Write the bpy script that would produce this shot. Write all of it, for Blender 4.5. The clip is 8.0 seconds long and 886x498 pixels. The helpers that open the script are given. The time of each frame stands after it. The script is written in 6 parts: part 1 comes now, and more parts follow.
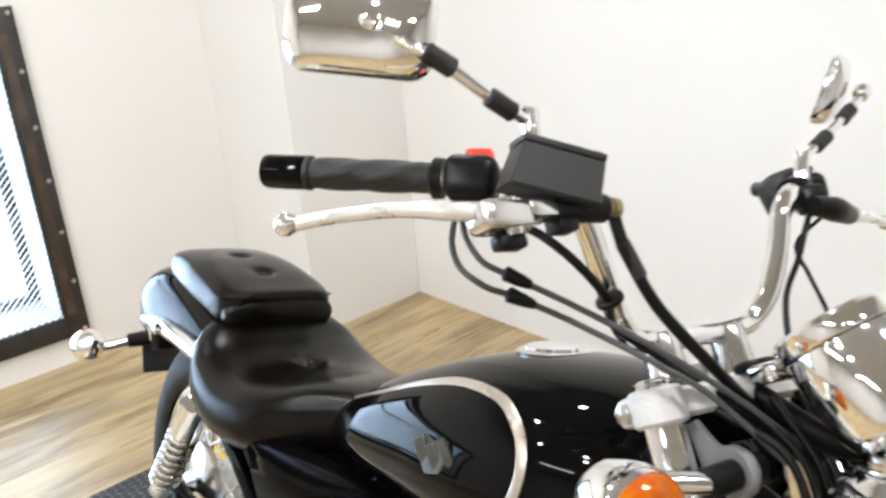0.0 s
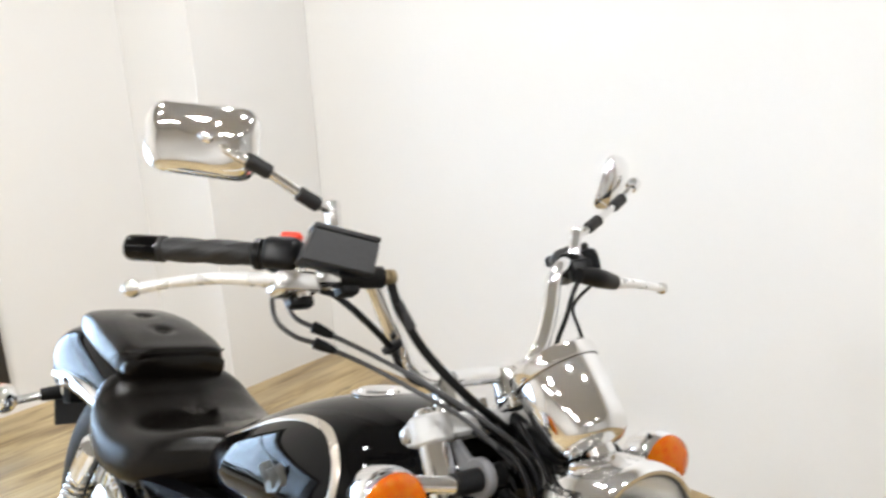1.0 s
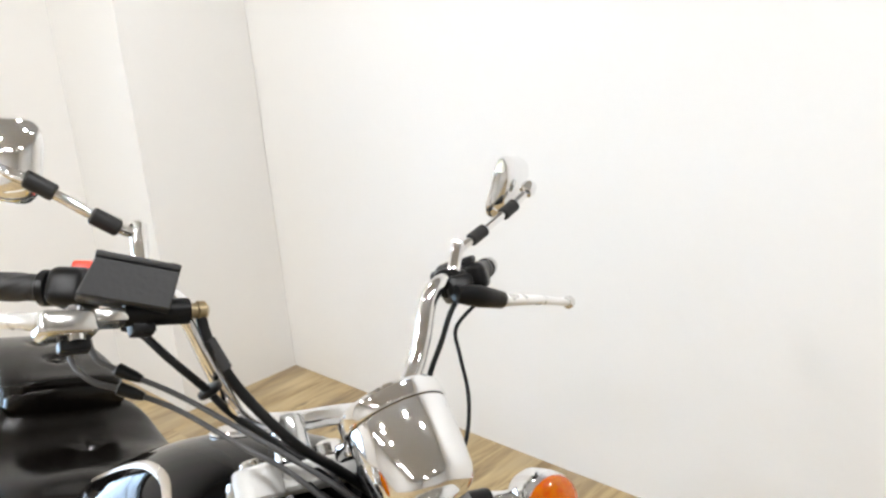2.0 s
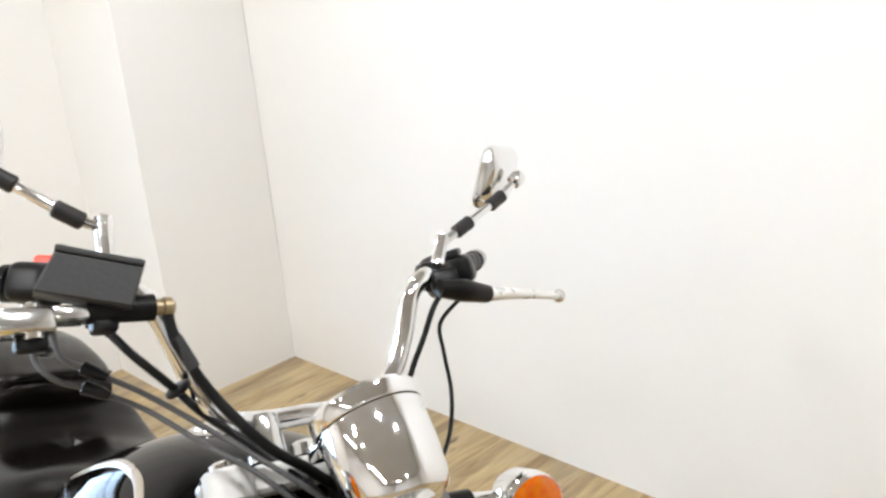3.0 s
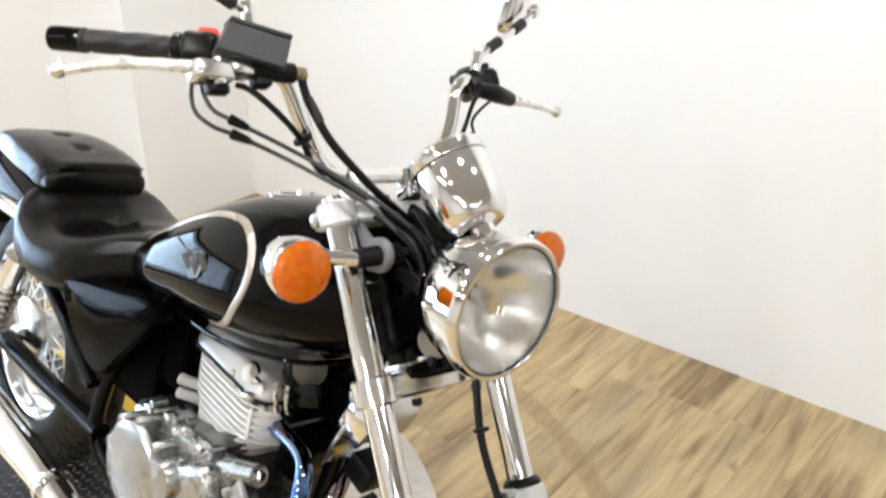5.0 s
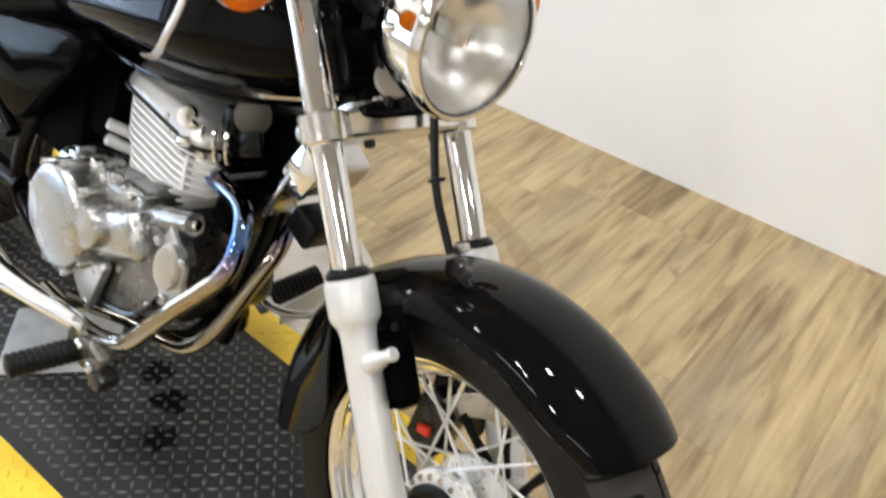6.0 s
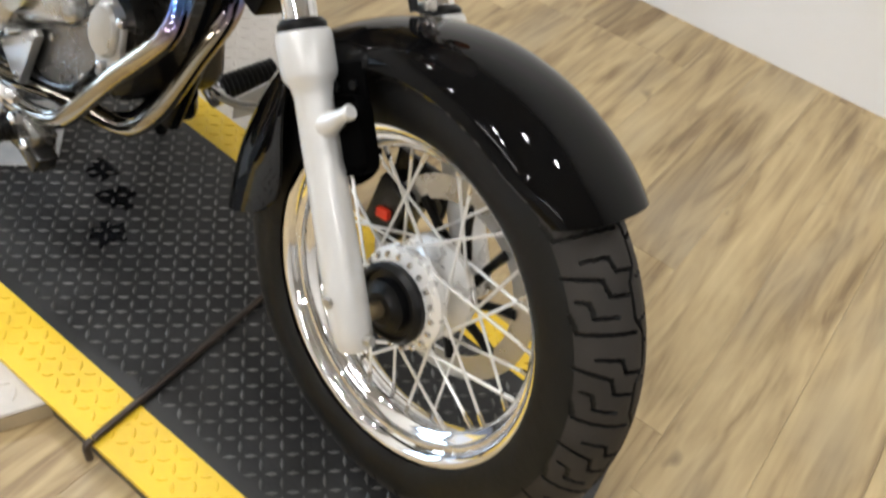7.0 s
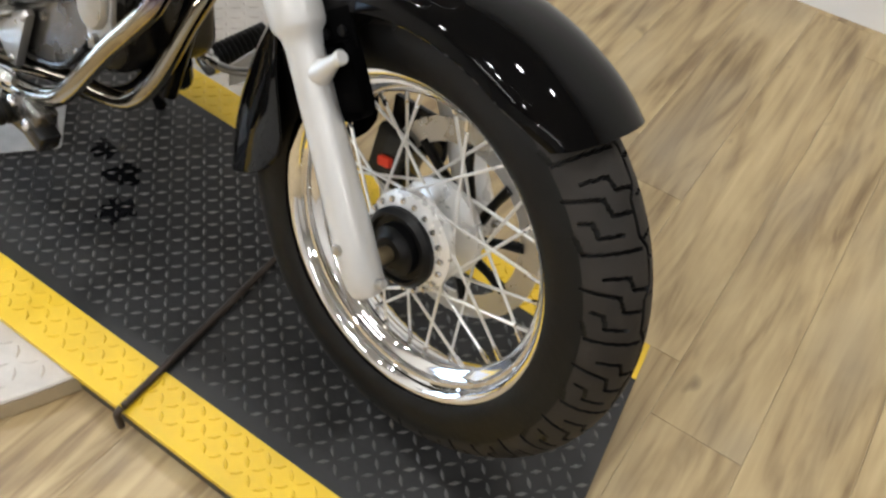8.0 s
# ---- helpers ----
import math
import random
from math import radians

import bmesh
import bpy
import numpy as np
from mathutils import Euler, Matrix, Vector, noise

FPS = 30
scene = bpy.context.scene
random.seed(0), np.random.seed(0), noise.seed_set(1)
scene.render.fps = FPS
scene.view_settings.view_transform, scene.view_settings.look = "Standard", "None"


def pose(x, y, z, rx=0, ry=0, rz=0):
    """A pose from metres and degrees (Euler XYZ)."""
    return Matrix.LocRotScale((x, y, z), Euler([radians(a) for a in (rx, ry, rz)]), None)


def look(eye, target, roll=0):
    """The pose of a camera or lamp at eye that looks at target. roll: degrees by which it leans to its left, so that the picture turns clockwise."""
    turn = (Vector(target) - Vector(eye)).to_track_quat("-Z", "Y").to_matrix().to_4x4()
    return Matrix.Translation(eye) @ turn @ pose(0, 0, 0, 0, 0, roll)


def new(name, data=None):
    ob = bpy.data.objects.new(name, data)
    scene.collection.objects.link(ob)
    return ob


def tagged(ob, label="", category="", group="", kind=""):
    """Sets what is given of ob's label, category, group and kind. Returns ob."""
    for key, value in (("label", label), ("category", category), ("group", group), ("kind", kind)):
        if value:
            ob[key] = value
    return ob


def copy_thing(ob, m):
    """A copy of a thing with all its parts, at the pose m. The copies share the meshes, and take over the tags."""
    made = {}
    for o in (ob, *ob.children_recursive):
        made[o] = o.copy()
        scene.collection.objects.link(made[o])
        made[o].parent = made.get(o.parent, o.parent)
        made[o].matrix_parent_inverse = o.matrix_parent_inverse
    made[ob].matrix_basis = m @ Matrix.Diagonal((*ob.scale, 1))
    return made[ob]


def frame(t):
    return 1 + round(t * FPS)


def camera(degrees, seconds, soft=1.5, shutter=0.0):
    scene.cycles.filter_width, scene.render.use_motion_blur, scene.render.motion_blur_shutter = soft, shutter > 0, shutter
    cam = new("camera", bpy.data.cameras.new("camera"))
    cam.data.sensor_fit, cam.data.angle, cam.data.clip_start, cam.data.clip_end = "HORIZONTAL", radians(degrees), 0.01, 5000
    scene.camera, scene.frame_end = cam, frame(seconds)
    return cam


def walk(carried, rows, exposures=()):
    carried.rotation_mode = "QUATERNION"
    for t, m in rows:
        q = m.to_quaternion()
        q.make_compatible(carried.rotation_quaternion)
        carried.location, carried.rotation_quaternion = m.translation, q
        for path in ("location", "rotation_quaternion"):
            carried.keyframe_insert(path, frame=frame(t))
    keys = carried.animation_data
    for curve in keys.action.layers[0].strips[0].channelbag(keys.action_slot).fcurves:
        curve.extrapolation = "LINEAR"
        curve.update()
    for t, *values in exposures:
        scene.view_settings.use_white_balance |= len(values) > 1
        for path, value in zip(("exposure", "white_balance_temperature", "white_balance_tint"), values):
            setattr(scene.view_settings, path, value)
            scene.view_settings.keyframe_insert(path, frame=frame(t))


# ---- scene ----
from itertools import product

cam = camera(56.25, 8.0, soft=2.5, shutter=0.25)
PATH = [
    (0, (-0.0266, -0.4061, 1.3010), (-1.4355, 0.8288, 0.6009), -4.42),
    (0.2, (0.0528, -0.4641, 1.3213), (-1.3380, 0.8281, 0.6922), -5.14),
    (0.4, (0.1253, -0.5113, 1.3409), (-1.2630, 0.8013, 0.7494), -3.68),
    (0.5, (0.153, -0.5112, 1.3495), (-1.2491, 0.7913, 0.7686), -3.17),
    (0.7, (0.1930, -0.5091, 1.3621), (-1.2066, 0.7998, 0.7891), -2.42),
    (1, (0.2351, -0.4462, 1.3677), (-1.1154, 0.9172, 0.8044), -2.90),
    (1.5, (0.2784, -0.3325, 1.3550), (-1.0305, 1.0780, 0.8098), -3.81),
    (1.7, (0.2764, -0.2873, 1.3491), (-1.0540, 1.0983, 0.7922), -4.07),
    (2.8, (0.2563, -0.1579, 1.3247), (-1.1166, 1.1811, 0.7569), -5.35),
    (3, (0.268, -0.1862, 1.3322), (-1.0946, 1.1559, 0.7472), -5.02),
    (3.2, (0.2920, -0.2479, 1.3457), (-1.0612, 1.1083, 0.7715), -4.17),
    (3.5, (0.3203, -0.3471, 1.3617), (-0.9176, 1.1116, 0.7787), -2.24),
    (3.8, (0.3277, -0.4387, 1.3801), (-0.8925, 1.0233, 0.7689), -2.35),
    (4, (0.3290, -0.4840, 1.3750), (-0.8750, 0.9750, 0.7260), -1.40),
    (4.2, (0.3338, -0.5068, 1.3799), (-0.8523, 0.9513, 0.6965), -0.32),
    (5.3, (0.3454, -0.5299, 1.2892), (-0.7449, 0.8431, 0.3268), 2.56),
    (5.5, (0.3460, -0.5295, 1.2592), (-0.6902, 0.8387, 0.2324), 4.65),
    (5.8, (0.3281, -0.5211, 1.2202), (-0.6413, 0.8079, 0.0825), 4.83),
    (6.1, (0.3266, -0.5205, 1.1751), (-0.5268, 0.8016, -0.0593), 8.27),
    (6.5, (0.3287, -0.5189, 1.1207), (-0.4190, 0.7767, -0.2069), 10.43),
    (6.8, (0.3355, -0.5313, 1.0942), (-0.3775, 0.7334, -0.2813), 11.17),
    (7, (0.3544, -0.5301, 1.0707), (-0.3118, 0.6863, -0.3702), 12.05),
    (7.5, (0.3733, -0.5366, 1.0308), (-0.1970, 0.6126, -0.5035), 12.23),
    (8, (0.3820, -0.5500, 1.0579), (-0.2718, 0.6048, -0.4384), 6.63),
]
EXPOSURES = [(0.0, -0.06), (1.2, -0.10), (3.0, -0.02), (4.2, 0.03), (5.5, 0.0), (6.5, -0.1), (7.5, -0.34), (8.0, -0.41)]
walk(cam, [(t, look(eye, target, roll)) for t, eye, target, roll in PATH], EXPOSURES)

# ---- world and lights ----
FLOOR_Z = -0.055
CEIL_Z = 2.75
WALL_N, WALL_S, WALL_W, WALL_E = 1.59, -5.0, -3.0, 6.0

world = bpy.data.worlds.new("world")
scene.world = world
world.use_nodes = True
sky = world.node_tree.nodes.new("ShaderNodeTexSky")
sky.sky_type, sky.sun_disc, sky.sun_elevation, sky.sun_rotation = "NISHITA", False, radians(40), radians(150)
world.node_tree.links.new(sky.outputs[0], world.node_tree.nodes["Background"].inputs[0])
world.node_tree.nodes["Background"].inputs[1].default_value = 0.12


def area_lamp(name, place, target, w, h, watts, colour, shape="RECTANGLE"):
    data = bpy.data.lights.new(name, "AREA")
    data.shape, data.size, data.size_y, data.energy, data.color = shape, w, h, watts, colour
    ob = new(name, data)
    ob.matrix_world = look(place, target)
    return ob


WARM = (0.975, 0.985, 1.0)
STRIPS = [(-1.6, -3.2), (1.2, -3.6), (3.6, -2.2)]
SPOTS = [(0.1, 0.13), (-1.55, 0.6), (-0.2, -2.05), (-0.75, -1.75), (-0.8, -1.45), (-1.9, -1.46), (-2.05, -0.4), (0.7, 0.7), (2.6, -2.6), (2.7, -0.3), (0.3, -3.9)]
for x, y in STRIPS:
    area_lamp("strip_light", (x, y, CEIL_Z - 0.085), (x, y, 0), 1.2, 0.16, 22, WARM)
for x, y in SPOTS:
    area_lamp("spot_light", (x, y, CEIL_Z - 0.165), (x, y, 0), 0.12, 0.12, 16, WARM, "DISK")


# ---- materials ----
def shader(name):
    m = bpy.data.materials.new(name)
    m.use_nodes = True
    return m, m.node_tree.nodes, m.node_tree.links, m.node_tree.nodes["Principled BSDF"]


def mixed(nodes, links, factor, a, b):
    mix = nodes.new("ShaderNodeMix")
    mix.data_type = "RGBA"
    links.new(factor, mix.inputs[0])
    mix.inputs[6].default_value, mix.inputs[7].default_value = (*a, 1), (*b, 1)
    return mix.outputs[2]


def noise_of(nodes, links, scale, detail=4.0, stretch=None, coords="Object"):
    tc = nodes.new("ShaderNodeTexCoord")
    tex = nodes.new("ShaderNodeTexNoise")
    tex.inputs["Scale"].default_value, tex.inputs["Detail"].default_value = scale, detail
    source = tc.outputs[coords]
    if stretch:
        mp = nodes.new("ShaderNodeMapping")
        mp.inputs["Scale"].default_value = stretch
        links.new(source, mp.inputs[0])
        source = mp.outputs[0]
    links.new(source, tex.inputs[0])
    return tex.outputs[0]


def ramp(nodes, links, source, lo, hi, a=0.0, b=1.0):
    r = nodes.new("ShaderNodeMapRange")
    links.new(source, r.inputs[0])
    for k, v in enumerate((lo, hi, a, b), 1):
        r.inputs[k].default_value = v
    return r.outputs[0]


def surface(name, colour, rough, metal=0.0, vary=0.12, coarse=6.0, fine=90.0, rough_vary=0.08, bump=0.0, coat=0.0, spec=0.5):
    """A surface with colour and gloss that vary at two scales."""
    m, nodes, links, bsdf = shader(name)
    big = noise_of(nodes, links, coarse)
    small = noise_of(nodes, links, fine, 6.0)
    add = nodes.new("ShaderNodeMath")
    add.operation = "MULTIPLY_ADD"
    add.inputs[1].default_value = 0.4
    links.new(small, add.inputs[0])
    links.new(ramp(nodes, links, big, 0.3, 0.7, 0.0, 0.6), add.inputs[2])
    lo = tuple(c * (1 - vary) for c in colour)
    hi = tuple(min(1.0, c * (1 + vary)) for c in colour)
    links.new(mixed(nodes, links, add.outputs[0], lo, hi), bsdf.inputs["Base Color"])
    links.new(ramp(nodes, links, add.outputs[0], 0, 1, max(0.01, rough - rough_vary), min(1.0, rough + rough_vary)), bsdf.inputs["Roughness"])
    bsdf.inputs["Metallic"].default_value = metal
    bsdf.inputs["Specular IOR Level"].default_value = spec
    if coat:
        bsdf.inputs["Coat Weight"].default_value, bsdf.inputs["Coat Roughness"].default_value = coat, 0.03
    if bump:
        bm_node = nodes.new("ShaderNodeBump")
        bm_node.inputs["Strength"].default_value, bm_node.inputs["Distance"].default_value = bump, 0.002
        links.new(small, bm_node.inputs["Height"])
        links.new(bm_node.outputs[0], bsdf.inputs["Normal"])
    return m


PAINT_BLACK = surface("black_gloss_paint", (0.0022, 0.0021, 0.0022), 0.03, vary=0.2, rough_vary=0.012, spec=0.12)
CHROME = surface("chrome", (0.84, 0.84, 0.84), 0.055, 1.0, vary=0.04, rough_vary=0.025)
STEEL = surface("brushed_steel", (0.5, 0.49, 0.47), 0.3, 1.0, vary=0.12, rough_vary=0.1)
ALLOY = surface("cast_alloy", (0.66, 0.66, 0.65), 0.17, 0.97, vary=0.07, rough_vary=0.05, bump=0.1, fine=140)
POLISHED = surface("polished_alloy", (0.72, 0.71, 0.69), 0.17, 0.95, vary=0.06, rough_vary=0.06)
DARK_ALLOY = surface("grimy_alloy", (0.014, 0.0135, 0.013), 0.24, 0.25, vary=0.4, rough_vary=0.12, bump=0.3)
PALE_CAST = surface("pale_cast_alloy", (0.56, 0.555, 0.54), 0.5, 0.35, vary=0.1, coarse=30, fine=260, bump=0.4)
TRIM_SILVER = surface("dull_silver_trim", (0.42, 0.37, 0.31), 0.3, 0.5, vary=0.06)
CASE_ALLOY = surface("dull_case_alloy", (0.43, 0.43, 0.42), 0.25, 0.97, vary=0.16, coarse=16, rough_vary=0.08, bump=0.1, fine=160)
# oily case alloy, its base colour also darkened to stand for dark reflections
OILY_DARK_CASE = surface("oily_darkened_case_alloy", (0.17, 0.163, 0.152), 0.26, 0.85, vary=0.35, coarse=14, rough_vary=0.12, bump=0.15)
SATIN_ALLOY = surface("satin_head_alloy", (0.50, 0.495, 0.48), 0.32, 0.75, vary=0.1, coarse=22, rough_vary=0.08)
HUB_ALLOY = surface("bright_hub_alloy", (0.80, 0.80, 0.79), 0.3, 0.55, vary=0.08, coarse=40, rough_vary=0.1)
FIN_ALLOY = surface("bright_fin_alloy", (0.74, 0.735, 0.72), 0.42, 0.5, vary=0.1, coarse=30)
HORN_GREY = surface("dull_horn_zinc", (0.10, 0.092, 0.08), 0.5, 0.3, vary=0.2, coarse=20)
DEEP_BLACK = surface("deep_black_plastic", (0.0012, 0.0012, 0.0013), 0.6, vary=0.2, spec=0.02)
SILVER_PAINT = surface("silver_paint", (0.62, 0.615, 0.60), 0.3, 0.3, vary=0.05, rough_vary=0.05)
LEATHER = surface("black_vinyl", (0.0030, 0.0024, 0.0019), 0.19, vary=0.35, coarse=11, fine=420, bump=0.14, rough_vary=0.07, spec=0.22)
SPOKE_STEEL = surface("stainless_spoke", (0.82, 0.82, 0.81), 0.34, 0.6, vary=0.05)
SATIN_BLACK = surface("gloss_black_plastic", (0.002, 0.002, 0.0023), 0.05, vary=0.2, rough_vary=0.02, spec=0.025)
GUNMETAL = surface("dark_badge_metal", (0.10, 0.10, 0.095), 0.34, 0.8, vary=0.3)
# sidewalls and grooves carry shade in their colour; dusty tread is paler as lit
RUBBER = surface("tyre_rubber", (0.004, 0.0038, 0.0036), 0.5, vary=0.5, coarse=14, bump=0.3, rough_vary=0.12, spec=0.25)
LIT_TREAD_RUBBER = surface("dusty_lit_tread_rubber", (0.022, 0.019, 0.0165), 0.6, vary=0.45, coarse=20, bump=0.3, rough_vary=0.12, spec=0.3)
PEG_RUBBER = surface("black_peg_rubber", (0.004, 0.004, 0.004), 0.5, vary=0.3, spec=0.2)
GRIP_RUBBER = surface("grip_rubber", (0.014, 0.0135, 0.0135), 0.5, vary=0.2, bump=0.2, spec=0.35)
PLASTIC = surface("black_plastic", (0.0035, 0.0035, 0.0038), 0.36, vary=0.2, bump=0.12, fine=200, spec=0.2)
RING_GREY = surface("grey_cast_ring", (0.16, 0.16, 0.165), 0.45, 0.3, vary=0.2, bump=0.15, fine=200)
GREY_PLASTIC = surface("worn_black_plastic", (0.02, 0.02, 0.021), 0.45, vary=0.2, bump=0.15, fine=200, spec=0.4)
CABLE_GREY = surface("greyed_cable_sheath", (0.055, 0.055, 0.057), 0.4, vary=0.2, spec=0.4)
FRAME_BLACK = surface("black_frame_enamel", (0.0022, 0.0022, 0.0025), 0.22, vary=0.2, spec=0.12)
WALL_PAINT = surface("white_wall_paint", (0.82, 0.812, 0.795), 0.55, vary=0.025, coarse=0.9, fine=60, bump=0.06)
CEIL_PAINT = surface("grey_ceiling_paint", (0.46, 0.463, 0.467), 0.7, vary=0.05)
BACK_PAINT = surface("grey_wall_paint", (0.66, 0.655, 0.645), 0.6, vary=0.08, coarse=1.5)
RED = surface("red_plastic", (0.75, 0.05, 0.02), 0.35)
BRASS = surface("tarnished_fitting", (0.35, 0.28, 0.17), 0.35, 0.9, vary=0.2)
DECK_BLACK = surface("black_deck_enamel", (0.0125, 0.0121, 0.0117), 0.46, 0.1, vary=0.6, coarse=9, rough_vary=0.12, bump=0.3, spec=0.5)
# lightly worn lugs, with their glints painted in as a paler base colour
LUG_BLACK = surface("worn_glinting_tread_enamel", (0.145, 0.142, 0.137), 0.36, 0.6, vary=0.7, coarse=11, rough_vary=0.12)
YELLOW = surface("yellow_deck_paint", (0.70, 0.46, 0.02), 0.42, vary=0.16, coarse=8, bump=0.2)
DISC_ALLOY = surface("pale_turntable_plate", (0.50, 0.46, 0.41), 0.5, 0.2, vary=0.2, coarse=10, bump=0.3)
DISC_EDGE = surface("beige_turntable_edge", (0.42, 0.34, 0.22), 0.6, vary=0.15, bump=0.2)
PLATE = surface("galvanised_plate", (0.4, 0.4, 0.395), 0.45, 0.5, vary=0.25, coarse=30, fine=220, bump=0.4)
ROD_STEEL = surface("rusty_rod_steel", (0.05, 0.038, 0.03), 0.4, 0.6, vary=0.5, coarse=25)
GALVANISED = surface("galvanised_mesh", (0.72, 0.73, 0.74), 0.45, 0.3, vary=0.1)
WELD_BROWN = surface("heat_browned_steel", (0.085, 0.066, 0.052), 0.45, 0.5, vary=0.6, coarse=10)
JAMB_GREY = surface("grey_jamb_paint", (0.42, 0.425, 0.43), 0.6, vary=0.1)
GUARD_STEEL = surface("raw_guard_steel", (0.055, 0.052, 0.05), 0.42, 0.6, vary=0.5, coarse=7, rough_vary=0.15)
OIL = surface("wet_oil", (0.006, 0.006, 0.007), 0.06, vary=0.1, rough_vary=0.02)
FITTING_WHITE = surface("white_lamp_enamel", (0.8, 0.8, 0.78), 0.5)
MIRROR = surface("mirror_glass", (0.9, 0.9, 0.9), 0.01, 1.0, vary=0.01, rough_vary=0.005)


def glass(name, colour, rough, thin=1.45):
    m, nodes, links, bsdf = shader(name)
    bsdf.inputs["Base Color"].default_value = (*colour, 1)
    bsdf.inputs["Roughness"].default_value = rough
    bsdf.inputs["Transmission Weight"].default_value = 1.0
    bsdf.inputs["IOR"].default_value = thin
    return m


CLEAR = glass("headlight_glass", (0.98, 0.985, 0.98), 0.11, 1.3)
BOWL = surface("aluminised_bowl", (0.82, 0.81, 0.79), 0.19, 0.95, vary=0.05, rough_vary=0.05)


def fluted(m):
    """Moulded flutes and a fine ripple in the lens."""
    nodes, links = m.node_tree.nodes, m.node_tree.links
    bump = nodes.new("ShaderNodeBump")
    bump.inputs["Strength"].default_value, bump.inputs["Distance"].default_value = 0.16, 0.001
    coords = nodes.new("ShaderNodeTexCoord")
    wave = nodes.new("ShaderNodeTexWave")
    wave.bands_direction = "Y"
    wave.inputs["Scale"].default_value, wave.inputs["Distortion"].default_value = 50.0, 1.5
    links.new(coords.outputs["Object"], wave.inputs["Vector"])
    links.new(wave.outputs["Fac"], bump.inputs["Height"])
    links.new(bump.outputs[0], nodes["Principled BSDF"].inputs["Normal"])


fluted(CLEAR)
PANE = glass("window_pane", (0.97, 0.98, 1.0), 0.0, 1.02)


def amber():
    m, nodes, links, bsdf = shader("amber_lens")
    n = noise_of(nodes, links, 95, 2.0)
    links.new(mixed(nodes, links, ramp(nodes, links, n, 0.3, 0.7), (0.96, 0.15, 0.002), (1.0, 0.31, 0.006)), bsdf.inputs["Base Color"])
    bsdf.inputs["Roughness"].default_value = 0.07
    bsdf.inputs["Transmission Weight"].default_value = 0.6
    bsdf.inputs["Specular IOR Level"].default_value = 0.4
    bump = nodes.new("ShaderNodeBump")
    bump.inputs["Strength"].default_value, bump.inputs["Distance"].default_value = 0.35, 0.002
    links.new(noise_of(nodes, links, 150, 1.0), bump.inputs["Height"])
    links.new(bump.outputs[0], bsdf.inputs["Normal"])
    return m


AMBER = amber()


def heat_blue():
    """Chrome that turns gold and then blue towards the hot top of the header."""
    m, nodes, links, bsdf = shader("heat_blued_chrome")
    tc = nodes.new("ShaderNodeTexCoord")
    sep = nodes.new("ShaderNodeSeparateXYZ")
    links.new(tc.outputs["Object"], sep.inputs[0])
    wob = nodes.new("ShaderNodeMath")
    wob.operation = "MULTIPLY_ADD"
    wob.inputs[1].default_value = 0.05
    links.new(noise_of(nodes, links, 25), wob.inputs[0])
    links.new(sep.outputs[2], wob.inputs[2])
    cr = nodes.new("ShaderNodeValToRGB")
    cr.color_ramp.elements[0].position, cr.color_ramp.elements[0].color = 0.34, (0.34, 0.32, 0.28, 1)
    cr.color_ramp.elements[1].position, cr.color_ramp.elements[1].color = 0.46, (0.44, 0.39, 0.29, 1)
    for p, c in ((0.498, (0.25, 0.2, 0.27, 1)), (0.518, (0.07, 0.14, 0.33, 1)), (0.542, (0.16, 0.28, 0.5, 1)), (0.568, (0.16, 0.09, 0.05, 1))):
        e = cr.color_ramp.elements.new(p)
        e.color = c
    links.new(wob.outputs[0], cr.inputs[0])
    links.new(cr.outputs[0], bsdf.inputs["Base Color"])
    bsdf.inputs["Metallic"].default_value, bsdf.inputs["Roughness"].default_value = 1.0, 0.07
    return m


BLUED = heat_blue()


